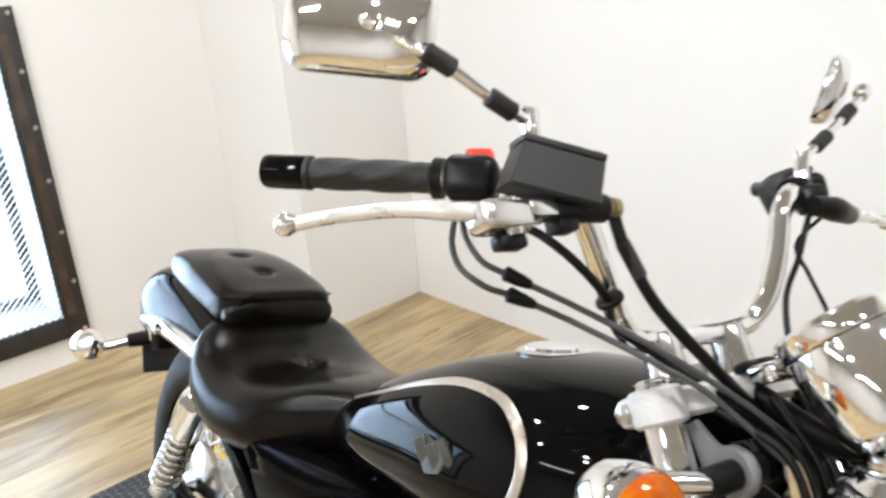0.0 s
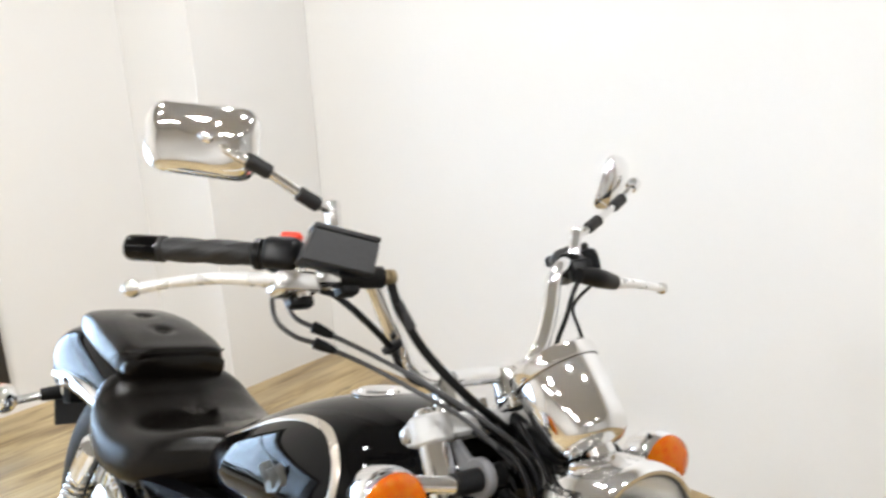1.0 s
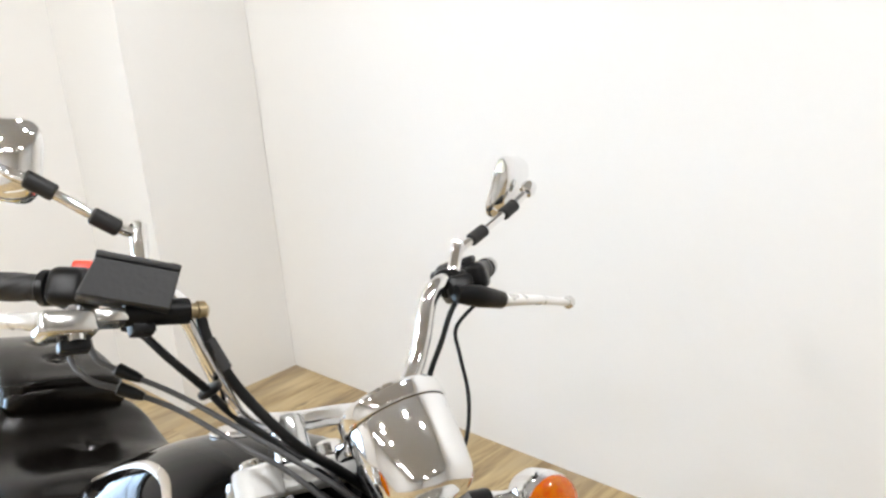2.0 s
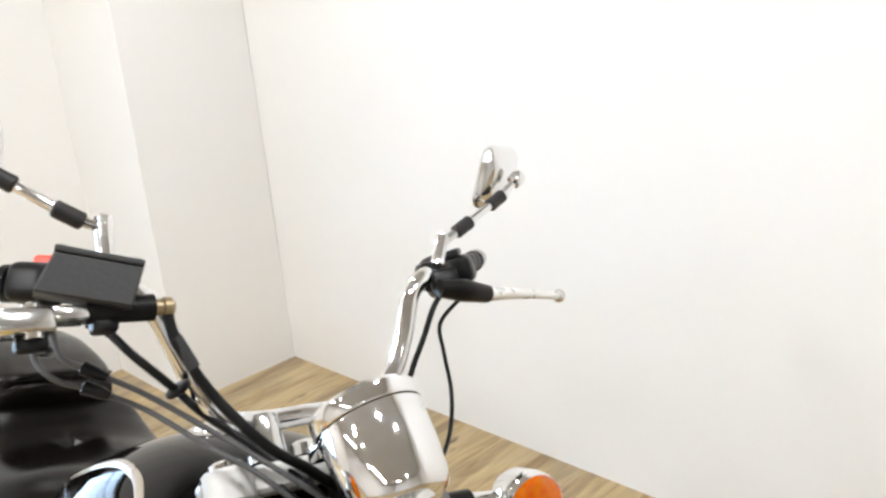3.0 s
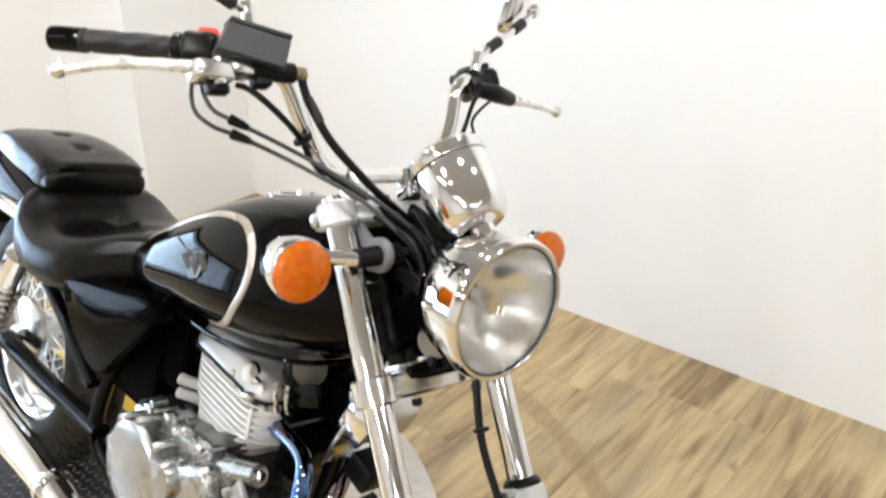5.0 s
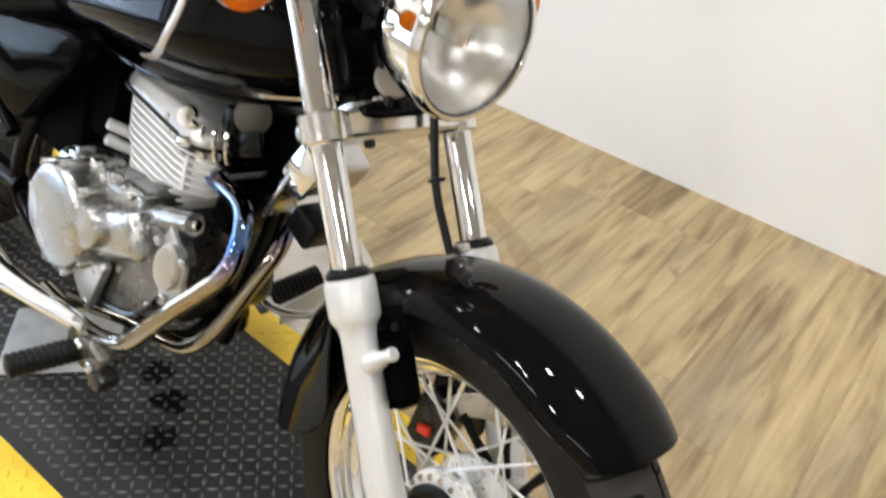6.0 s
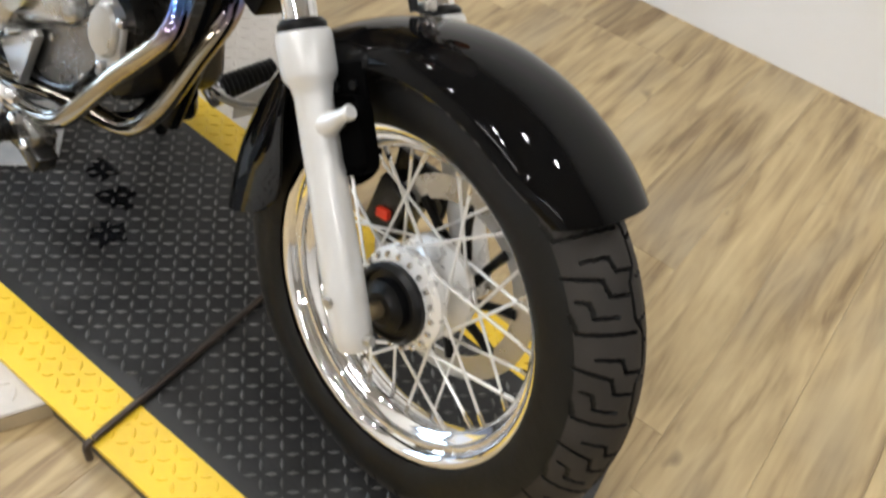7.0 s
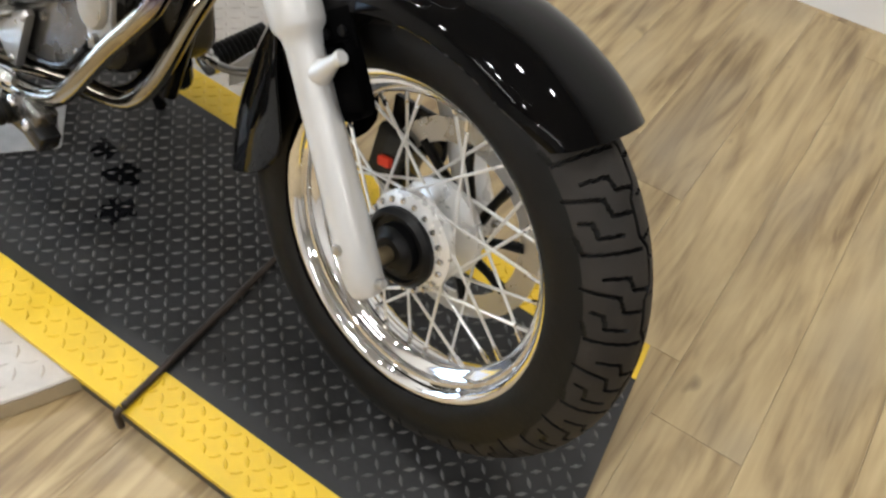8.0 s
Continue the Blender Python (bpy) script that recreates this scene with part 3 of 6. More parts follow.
def foot_plate():
    ob = thing("foot_plate", "loose galvanised plate lying on the deck under the engine", "metal plate", pose(-0.90, 0.02, 0.0018, 0, 0, 47))
    part("plate", prism(outline(0.105, 0.092, 0.008), 0.004, None, 0.001), PLATE, ob)
    return ob


foot_plate()


def oil_spot(x, y, seed):
    rng = random.Random(seed)
    pts = []
    for k in range(26):
        a = 2 * math.pi * k / 26
        r = 0.034 * rng.uniform(0.55, 1.15)
        pts.append((r * math.cos(a), r * math.sin(a)))
    ob = tagged(part("oil_spot", prism(pts, 0.0007, pose(x, y, 0.0002)), OIL), "wet black oil spot on the deck", "oil spot", "oil spots")
    return ob


oil_spot(-0.568, -0.007, 1)
oil_spot(-0.627, 0.057, 2)
oil_spot(-0.70, 0.09, 3)


# ---- the motorcycle ----
LEAN, HEADING, STEER, RAKE = 15.68, -5.354, -5.309, 33.026
BIKE = pose(0.0082, -0.0336, 0.0, 0, 0, HEADING) @ pose(0, 0, 0, -LEAN, 0, 0)
bike = thing("motorcycle", "black cruiser motorcycle with chrome trim leaning on its side stand", "motorcycle", BIKE)
rk, st = radians(RAKE), radians(STEER)
UP = Vector((-math.sin(rk), 0, math.cos(rk)))
AHEAD = Vector((math.cos(rk), 0, math.sin(rk)))
LEFT = Vector((0, 1, 0))
AXLE = Vector((0, 0, 0.302))
OFFSET = 0.045


def steered(a, b, s):
    """From the fork's frame (ahead of the legs, left, up along the legs from the axle) to the bike's."""
    a += OFFSET
    a2, b2 = math.cos(st) * a - math.sin(st) * b, math.sin(st) * a + math.cos(st) * b
    return AXLE + AHEAD * (a2 - OFFSET) + LEFT * b2 + UP * s


o = steered(0, 0, 0)
ea, eb, es = steered(1, 0, 0) - o, steered(0, 1, 0) - o, steered(0, 0, 1) - o
FORK = Matrix(((ea.x, eb.x, es.x, o.x), (ea.y, eb.y, es.y, o.y), (ea.z, eb.z, es.z, o.z), (0, 0, 0, 1)))


def fork_part(name, bm, material, parent=bike, label=""):
    bm.transform(FORK)
    return part(name, bm, material, parent, label)


# wheels
# grooves of one tread pitch: (share of the way from the centre to the shoulder, share of the pitch)
GROOVES = [[(1.0, -0.22), (0.93, -0.02), (0.08, 0.05)], [(0.70, 0.26), (0.34, 0.29), (0.28, 0.43), (0.02, 0.46)],
           [(1.0, 0.37), (0.50, 0.48), (0.44, 0.65), (0.12, 0.68)], [(0.88, 0.64), (0.73, 0.67), (0.69, 0.83), (0.36, 0.86)]]


def groove_depth(v, turn, pitch):
    """How deep the tread is cut at a place across it and a turn counted in pitches."""
    edge, across = 0.58, 0.072
    if abs(v) > edge + 0.02:
        return 0.0
    wander = 0.045 * (1 if (turn % 1.0) < 0.5 else -1) * min(1.0, 14 * min(turn % 0.5, 0.5 - turn % 0.5))
    if abs(v - wander) < 0.016:
        return 0.007
    u, p = abs(v) / edge, (turn + (0.5 if v > 0 else 0.0)) % 1.0
    near = 1.0
    for line in GROOVES:
        for (u0, p0), (u1, p1) in zip(line, line[1:]):
            for lap in (-1, 0, 1):
                ax, ay, bx, by = u0 * across, (p0 + lap) * pitch, u1 * across, (p1 + lap) * pitch
                px, py = u * across - ax, p * pitch - ay
                dx, dy = bx - ax, by - ay
                k = min(1.0, max(0.0, (px * dx + py * dy) / (dx * dx + dy * dy)))
                near = min(near, math.hypot(px - dx * k, py - dy * k))
    return 0.007 if near < 0.0016 else 0.0


def tyre_mesh(outer, width, rim_r, sides, across, lugs):
    """A tyre round the y axis, its tread cut with thin stepped grooves; sides is a multiple of lugs."""
    r_t = width / 2
    prof = []
    for k in range(across + 1):
        a = math.pi * (-0.66 + 1.32 * k / across)
        y = r_t * math.sin(a) / math.sin(math.pi * 0.5)
        crown = outer - 0.06 + 0.06 * (math.cos(a) if abs(a) < math.pi / 2 else math.cos(a) * 0.75)
        prof.append((y, crown, a / (math.pi * 0.66)))
    lo = min(p[1] for p in prof)
    prof = [(y, rim_r - 0.004 + (r - lo) * (outer - rim_r + 0.004) / (outer - lo), v) for y, r, v in prof]
    verts, faces, sunk = [], [], []
    run = sides // lugs
    cuts = [[groove_depth(v, -i / run, 2 * math.pi * outer / lugs) for y, r, v in prof] for i in range(run)]
    for i in range(sides):
        th = 2 * math.pi * i / sides
        for (y, r, v), cut in zip(prof, cuts[i % run]):
            sunk.append(cut > 0.0)
            verts.append(((r - cut) * math.cos(th), y, (r - cut) * math.sin(th)))
    n = across + 1
    for i in range(sides):
        j = (i + 1) % sides
        for k in range(across):
            faces.append((i * n + k, i * n + k + 1, j * n + k + 1, j * n + k))
    # groove faces keep the darker rubber, which paints their shade
    raised = [abs(prof[f % across][2]) < 0.58 and not any(sunk[v] for v in face) for f, face in enumerate(faces)]
    return verts, faces, raised


def bm_of(verts, faces):
    data = bpy.data.meshes.new("work")
    data.from_pydata(verts, [], faces)
    bm = bmesh.new()
    bm.from_mesh(data)
    bpy.data.meshes.remove(data)
    return bm


def rim_profile(r, half):
    """A deep chromed rim as (radius, height along the axle), lip to lip and back along the well."""
    return [(r - 0.004, -half - 0.004), (r, -half - 0.002), (r, -half + 0.003), (r - 0.014, -half + 0.006), (r - 0.018, -half * 0.5), (r - 0.030, -half * 0.32),
            (r - 0.030, half * 0.32), (r - 0.018, half * 0.5), (r - 0.014, half - 0.006), (r, half - 0.003), (r, half + 0.002), (r - 0.004, half + 0.004),
            (r - 0.010, half + 0.003), (r - 0.0155, half - 0.002), (r - 0.0175, half - 0.007), (r - 0.0165, half * 0.80), (r - 0.0185, half * 0.73), (r - 0.0228, half * 0.70), (r - 0.0245, half * 0.62), (r - 0.0238, half * 0.50), (r - 0.027, half * 0.43), (r - 0.034, half * 0.36), (r - 0.0375, half * 0.22),
            (r - 0.0375, -half * 0.22), (r - 0.034, -half * 0.36), (r - 0.027, -half * 0.43), (r - 0.0238, -half * 0.50), (r - 0.0245, -half * 0.62), (r - 0.0228, -half * 0.70), (r - 0.0185, -half * 0.73), (r - 0.0165, -half * 0.80), (r - 0.0175, -half + 0.007), (r - 0.0155, -half + 0.002), (r - 0.010, -half - 0.003), (r - 0.004, -half - 0.004)]


def wheel(name, m, outer, width, rim_r, hub_r, flange, spokes, label, lugs, sides):
    """A spoked wheel round its y axis. m takes it into the bike's frame."""
    hub = lathe([(0.012, -flange - 0.012), (hub_r * 0.75, -flange - 0.012), (hub_r, -flange - 0.006), (hub_r, -flange + 0.004), (hub_r * 0.72, -flange + 0.010), (hub_r * 0.55, -flange * 0.35), (hub_r * 0.55, flange * 0.35),
                 (hub_r * 0.72, flange - 0.010), (hub_r, flange - 0.004), (hub_r, flange + 0.006), (hub_r * 0.75, flange + 0.012), (0.012, flange + 0.012)], (0, 0, 0), (0, 1, 0), 40)
    hub.transform(m)
    base = part(name, hub, HUB_ALLOY, bike, label)
    verts, faces, raised = tyre_mesh(outer, width, rim_r, sides, 150, lugs)
    t = bm_of(verts, faces)
    t.transform(m)
    tyre = part("tyre", t, RUBBER, base, "black road tyre with stepped tread blocks")
    tyre.data.materials.append(LIT_TREAD_RUBBER)
    for face, up in zip(tyre.data.polygons, raised):
        face.material_index = int(up)
    r = lathe(rim_profile(rim_r, width * 0.37), (0, 0, 0), (0, 1, 0), 96, caps=False)
    r.transform(m)
    part("rim", r, CHROME, base, "polished chrome rim")
    one = tube([(0, 0, 0), (0, 0, 1)], 0.0021, 6, 1, False)
    data = bpy.data.meshes.new("spoke")
    one.to_mesh(data)
    one.free()
    data.materials.append(SPOKE_STEEL)
    nip = lathe([(0.0032, 0), (0.0032, 0.016), (0.002, 0.02)], (0, 0, 0), (0, 0, 1), 6)
    nip_data = bpy.data.meshes.new("nipple")
    nip.to_mesh(nip_data)
    nip.free()
    nip_data.materials.append(CHROME)
    for k in range(spokes):
        side = 1 if k % 2 else -1
        pair = (k // 2) % 2
        a_rim = 2 * math.pi * (k + 0.5) / spokes
        a_hub = a_rim + radians(62 if pair else -62)
        p = Vector((hub_r * 0.93 * math.cos(a_hub), side * (flange + (0.003 if pair else -0.003)), hub_r * 0.93 * math.sin(a_hub)))
        q = Vector(((rim_r - 0.036) * math.cos(a_rim), side * 0.006, (rim_r - 0.036) * math.sin(a_rim)))
        ob = new("spoke", data)
        ob.parent = base
        d = q - p
        turn = d.to_track_quat("Z", "Y").to_matrix().to_4x4()
        ob.matrix_basis = m @ Matrix.Translation(p) @ turn @ Matrix.Diagonal((1, 1, d.length, 1))
        nb = new("nipple", nip_data)
        nb.parent = base
        nb.matrix_basis = m @ Matrix.Translation(q) @ (-d).to_track_quat("Z", "Y").to_matrix().to_4x4()
    return base


WHEEL = FORK @ pose(0.007, 0, 0.004)
front = wheel("front_wheel", WHEEL, 0.305, 0.112, 0.217, 0.066, 0.025, 32, "spoked front wheel with an alloy hub", 18, 1260)
rear = wheel("rear_wheel", pose(-1.45, 0, 0.308), 0.308, 0.130, 0.205, 0.075, 0.045, 40, "spoked rear wheel with an alloy hub", 18, 360)

for k in range(20):
    a = 2 * math.pi * k / 20
    boss = lathe([(0.0045, 0.0), (0.0045, 0.006), (0.003, 0.008)], (0.0595 * math.cos(a), -0.030, 0.0595 * math.sin(a)), (0, -1, 0), 8)
    fork_part("spoke_head", boss, POLISHED, front)
fork_part("speedometer_drive", lathe([(0.012, -0.033), (0.052, -0.034), (0.053, -0.044), (0.047, -0.050), (0.044, -0.050), (0.042, -0.045), (0.034, -0.045), (0.033, -0.055), (0.026, -0.057), (0.02, -0.062)], (0, 0, 0), (0, 1, 0), 36), PLASTIC, front, "black speedometer drive cover")
fork_part("axle", lathe([(0.0105, -0.128), (0.0105, 0.128), (0.006, 0.132)], (0, 0, 0), (0, 1, 0), 16), BRASS, front, "dull steel axle")


def brake_disc(r_out, r_in, y):
    verts, faces = [], []
    n = 144
    for k in range(n):
        a = 2 * math.pi * k / n
        for r in (r_in, r_out):
            for yy in (y - 0.002, y + 0.002):
                verts.append((r * math.cos(a), yy, r * math.sin(a)))
    for k in range(n):
        i, j = 4 * k, 4 * ((k + 1) % n)
        faces += [(i, j, j + 2, i + 2), (i + 1, i + 3, j + 3, j + 1), (i, i + 1, j + 1, j), (i + 2, j + 2, j + 3, i + 3)]
    bm = bm_of(verts, faces)
    return bm


fork_part("brake_disc", brake_disc(0.138, 0.106, 0.062), STEEL, front, "steel brake disc on a dark spider")
for k in range(9):
    a = 2 * math.pi * k / 9
    spoke_line = [(0.045 * math.cos(a), 0.062, 0.045 * math.sin(a)), (0.078 * math.cos(a + 0.30), 0.062, 0.078 * math.sin(a + 0.30)), (0.111 * math.cos(a + 0.38), 0.0615, 0.111 * math.sin(a + 0.38))]
    fork_part("carrier_arm", tube(spoke_line, (0.0075, 0.006, 0.0075), 8, 4), PLASTIC, front)
for y, rr in ((-0.012, 0.044), (0.0, 0.041), (0.012, 0.044), (0.024, 0.05)):
    fork_part("hub_ring", lathe([(rr - 0.004, y - 0.003), (rr, y - 0.002), (rr, y + 0.002), (rr - 0.004, y + 0.003)], (0, 0, 0), (0, 1, 0), 32, caps=False), POLISHED, front)

# fork
for s in (-1, 1):
    b = s * 0.107
    leg = fork_part("fork_slider", lathe([(0.010, -0.037), (0.018, -0.034), (0.0225, -0.024), (0.0245, -0.005), (0.0245, 0.04), (0.0236, 0.1), (0.0222, 0.17), (0.0213, 0.255), (0.0235, 0.267), (0.0292, 0.275), (0.0306, 0.281), (0.0306, 0.316), (0.0292, 0.323), (0.024, 0.326)], (0, b, 0), (0, 0, 1), 36), SILVER_PAINT, bike, "silver painted fork slider")
    fork_part("dust_seal", lathe([(0.0265, 0.325), (0.0265, 0.331), (0.022, 0.336), (0.0192, 0.337)], (0, b, 0), (0, 0, 1), 32), PLASTIC, leg, "black dust seal")
    fork_part("fork_tube", lathe([(0.0188, 0.32), (0.0188, 0.743), (0.016, 0.746)], (0, b, 0), (0, 0, 1), 36), CHROME, bike, "polished chrome fork tube")
    lug = tube([(0.012, b, 0.224), (0.03, b + 0.002 * s, 0.228), (0.046, b + 0.004 * s, 0.233), (0.058, b + 0.004 * s, 0.236)], (0.017, 0.0115, 0.0078, 0.007), 16, 4)
    fork_part("mounting_lug", lug, SILVER_PAINT, leg)
    fork_part("lug_face", lathe([(0.007, -0.004), (0.0085, -0.001), (0.0085, 0.003), (0.007, 0.005)], (0.058, b + 0.004 * s, 0.236), (1, 0.0, 0.22), 16), SILVER_PAINT, leg)
    fork_part("axle_clamp", block((0.04, 0.034, 0.036), pose(0.002, b, -0.004), 0.01, 3), SILVER_PAINT, leg)
    fork_part("drain_bolt", lathe([(0.007, 0), (0.007, 0.005), (0.004, 0.006)], (0.0, b - 0.025 if s < 0 else b + 0.025, 0.03), (0, s, 0), 6), STEEL, leg)
    fork_part("pinch_bolt", lathe([(0.006, -0.022), (0.006, 0.022)], (0.012, b, -0.02), (1, 0, 0), 6), STEEL, leg)

# fender
def front_fender():
    rows, n = [], 56
    for i in range(n + 1):
        f = i / n
        ang = radians(20.5 + (158.0 - 20.5) * f)
        tipped = max(0.0, 1 - f / 0.10)
        back = max(0.0, (f - 0.62) / 0.38)
        half = 0.084 - 0.012 * tipped ** 2 + 0.004 * back
        crest = 0.331 + 0.005 * back
        skirt = 0.046 + 0.100 * math.sin(math.pi / 2 * min(1.0, back * 1.7)) - 0.034 * back ** 4 - 0.012 * tipped
        row = []
        for k in range(21):
            t = -1 + 2 * k / 20
            e = math.pi / 2 * t
            b = half * math.sin(e) ** 1 if abs(t) < 1 else half * t
            drop = skirt * (1 - math.cos(e)) ** 1.15
            r = crest - drop
            lip = radians((16.3 + 3.0 * t * t - 17) * (1 - f) ** 3)
            swept = radians(8.5 * t ** 4 * max(0.0, (f - 0.8) / 0.2) ** 1.5)
            row.append((r, b, ang + lip - swept))
        rows.append(row)
    verts, faces, m = [], [], 21
    for off in (0.0, -0.0028):
        for row in rows:
            for r, b, ang in row:
                rr = r + off
                verts.append((rr * math.cos(ang), b * (1 + off * 9), rr * math.sin(ang)))
    size = len(rows) * m
    for i in range(len(rows) - 1):
        for k in range(m - 1):
            q = (i * m + k, i * m + k + 1, (i + 1) * m + k + 1, (i + 1) * m + k)
            faces.append(q)
            faces.append(tuple(size + v for v in q[::-1]))
    edge = [k for k in range(m)] + [i * m + m - 1 for i in range(1, len(rows))] + [(len(rows) - 1) * m + k for k in range(m - 2, -1, -1)] + [i * m for i in range(len(rows) - 2, 0, -1)]
    for a, b in zip(edge, edge[1:] + edge[:1]):
        faces.append((b, a, size + a, size + b))
    return bm_of(verts, faces)


fender = fork_part("front_fender", front_fender(), PAINT_BLACK, bike, "deep black gloss front fender")
for s in (-1, 1):
    fork_part("fender_stay", block((0.075, 0.006, 0.05), pose(0.022, s * 0.0815, 0.262), 0.003), DEEP_BLACK, fender, "black fender stay")
    fork_part("stay_boss", block((0.06, 0.014, 0.085), pose(0.03, s * 0.088, 0.21), 0.016, 3), DEEP_BLACK, fender)
    for dz in (-0.014, 0.014):
        fork_part("stay_bolt", lathe([(0.006, 0), (0.006, 0.004), (0.003, 0.005)], (0.03 + dz, s * 0.085, 0.262), (0, s, 0), 8), PLASTIC, fender)
fork_part("hose_clip", block((0.02, 0.018, 0.012), pose(0.06, 0.02, 0.334), 0.003), STEEL, fender)

# brake caliper, on the left leg
cal = fork_part("brake_caliper", block((0.06, 0.05, 0.085), pose(-0.085, 0.068, 0.092, 0, 40, 0), 0.01, 3), DARK_ALLOY, bike, "dark cast brake caliper")
fork_part("caliper_bracket", block((0.1, 0.012, 0.06), pose(-0.05, 0.085, 0.12, 0, 30, 0), 0.005), DARK_ALLOY, cal)
fork_part("red_clip", block((0.022, 0.01, 0.014), pose(-0.083, 0.04, 0.088, 0, 20, 0), 0.002), RED, cal, "small red clip")
fork_part("piston_cover", lathe([(0.022, 0), (0.022, 0.012), (0.018, 0.016)], (-0.088, 0.092, 0.09), (0, 1, 0), 20), DARK_ALLOY, cal)

# clamps
def yoke(s0, s1, front_a, back_a, half, boss_r):
    """A fork clamp: a bar with round bosses, its front edge curved."""
    pts = []
    for k in range(9):
        t = -1 + 2 * k / 8
        pts.append((front_a + 0.012 * (1 - t * t), half * 0.82 * t))
    for k in range(9):
        t = 1 - 2 * k / 8
        pts.append((back_a - 0.02 * (1 - t * t), half * 0.82 * t))
    bm = prism(pts, s1 - s0, pose(0, 0, s0), 0.004)
    for s in (-1, 1):
        lathe([(boss_r - 0.003, s0 - 0.003), (boss_r, s0), (boss_r, s1), (boss_r - 0.003, s1 + 0.003)], (0, s * 0.107, 0), (0, 0, 1), 32, bm=bm)
    return bm


low = fork_part("lower_fork_clamp", yoke(0.482, 0.513, 0.026, -0.06, 0.107, 0.028), POLISHED, bike, "polished alloy lower fork clamp")
fork_part("clamp_pocket", lathe([(0.0005, -0.066), (0.007, -0.062), (0.0115, -0.045), (0.014, -0.02), (0.0145, 0.01), (0.0115, 0.036), (0.007, 0.052), (0.0005, 0.056)], (0.028, -0.008, 0.510), (0, 1, 0), 20), FRAME_BLACK, low, "grimy black hose junction")
for y, r in ((-0.04, 0.006), (-0.018, 0.008), (0.008, 0.007), (0.034, 0.006)):
    fork_part("junction_nut", lathe([(r, 0), (r, 0.014), (r * 0.6, 0.017)], (0.034, y, 0.51), (0.5, 0.2, 0.8), 8), PLASTIC, low)
for y in (-0.06, 0.045):
    fork_part("lower_screw", lathe([(0.007, 0), (0.007, 0.008), (0.004, 0.01)], (0.02, y, 0.478), (0, 0, -1), 10), PLASTIC, low)
fork_part("backing_disc", lathe([(0.004, -0.012), (0.021, -0.006), (0.023, 0.0), (0.021, 0.003), (0.001, 0.004)], (0.04, -0.026, 0.543), (1, -0.35, 0.25), 28), TRIM_SILVER, low, "dull silver disc")
top = fork_part("upper_fork_clamp", yoke(0.714, 0.741, 0.016, -0.065, 0.107, 0.0245), PALE_CAST, bike, "pale alloy upper fork clamp")
for s in (-1, 1):
    fork_part("clamp_bolt", lathe([(0.009, 0), (0.009, 0.012), (0.006, 0.014)], (-0.03, s * 0.107, 0.497), (-0.4, s, 0), 8), STEEL, low)
    fork_part("clamp_ear", block((0.03, 0.02, 0.027), pose(-0.022, s * 0.113, 0.7275), 0.006), PALE_CAST, top)
    fork_part("clamp_bolt", lathe([(0.009, 0), (0.009, 0.006), (0.005, 0.008)], (-0.024, s * 0.1225, 0.7275), (0, s, 0), 12), STEEL, top)
    fork_part("fork_cap", lathe([(0.0165, 0.743), (0.0165, 0.749), (0.012, 0.752)], (0, s * 0.107, 0), (0, 0, 1), 24), CHROME, top)
    fork_part("bar_riser", lathe([(0.021, 0.748), (0.019, 0.775), (0.019, 0.79), (0.016, 0.796)], (-0.03, s * 0.05, 0), (0, 0, 1), 24), ALLOY, top)
fork_part("steering_stem_nut", lathe([(0.017, 0.75), (0.017, 0.762), (0.01, 0.766)], (-0.045, 0, 0), (0, 0, 1), 6), CHROME, top)
fork_part("key_switch", lathe([(0.02, 0.741), (0.02, 0.748), (0.017, 0.751)], (0.03, 0.0, 0), (0, 0, 1), 20), PLASTIC, top)
for s in (-1, 1):
    fork_part("clamp_casting", block((0.06, 0.045, 0.012), pose(-0.012, s * 0.045, 0.519), 0.004), ALLOY, low)
    fork_part("clamp_screw", lathe([(0.006, 0.515), (0.006, 0.528), (0.003, 0.53)], (0.012, s * 0.03, 0), (0, 0, 1), 10), CHROME, low)

# headlight
LAMP = Vector((0.168, -0.016, 0.556))
FWD = Vector((math.cos(rk), 0, -math.sin(rk)))
shell = fork_part("headlight", lathe([(0.02, -0.105), (0.05, -0.098), (0.073, -0.08), (0.084, -0.052), (0.088, -0.03), (0.0885, -0.012)], LAMP, FWD, 48, caps=False), CHROME, bike, "round chrome headlight")
fork_part("bezel", lathe([(0.087, -0.015), (0.0905, -0.013), (0.0915, -0.006), (0.0905, 0.002), (0.087, 0.006), (0.083, 0.006), (0.081, 0.001)], LAMP, FWD, 56, caps=False), CHROME, shell, "chrome bezel")
fork_part("seal_ring", lathe([(0.0835, 0.0005), (0.0835, 0.004), (0.0805, 0.004), (0.0805, 0.0005)], LAMP, FWD, 48, caps=False), GREY_PLASTIC, shell)
fork_part("reflector", lathe([(0.081, -0.002), (0.072, -0.03), (0.055, -0.052), (0.03, -0.066), (0.012, -0.07)], LAMP, FWD, 40, caps=False), BOWL, shell, "bright bowl reflector")
fork_part("lens", lathe([(0.081, 0.001), (0.081, -0.002), (0.06, 0.005), (0.035, 0.0095), (0.001, 0.0118), (0.001, 0.0148), (0.012, 0.0145), (0.035, 0.0125), (0.06, 0.008), (0.081, 0.001)], LAMP, FWD, 40, caps=False), CLEAR, shell, "clear fluted glass lens").visible_shadow = False
fork_part("bulb_shield", lathe([(0.013, -0.02), (0.013, -0.05), (0.009, -0.06)], LAMP, FWD, 20), CHROME, shell)
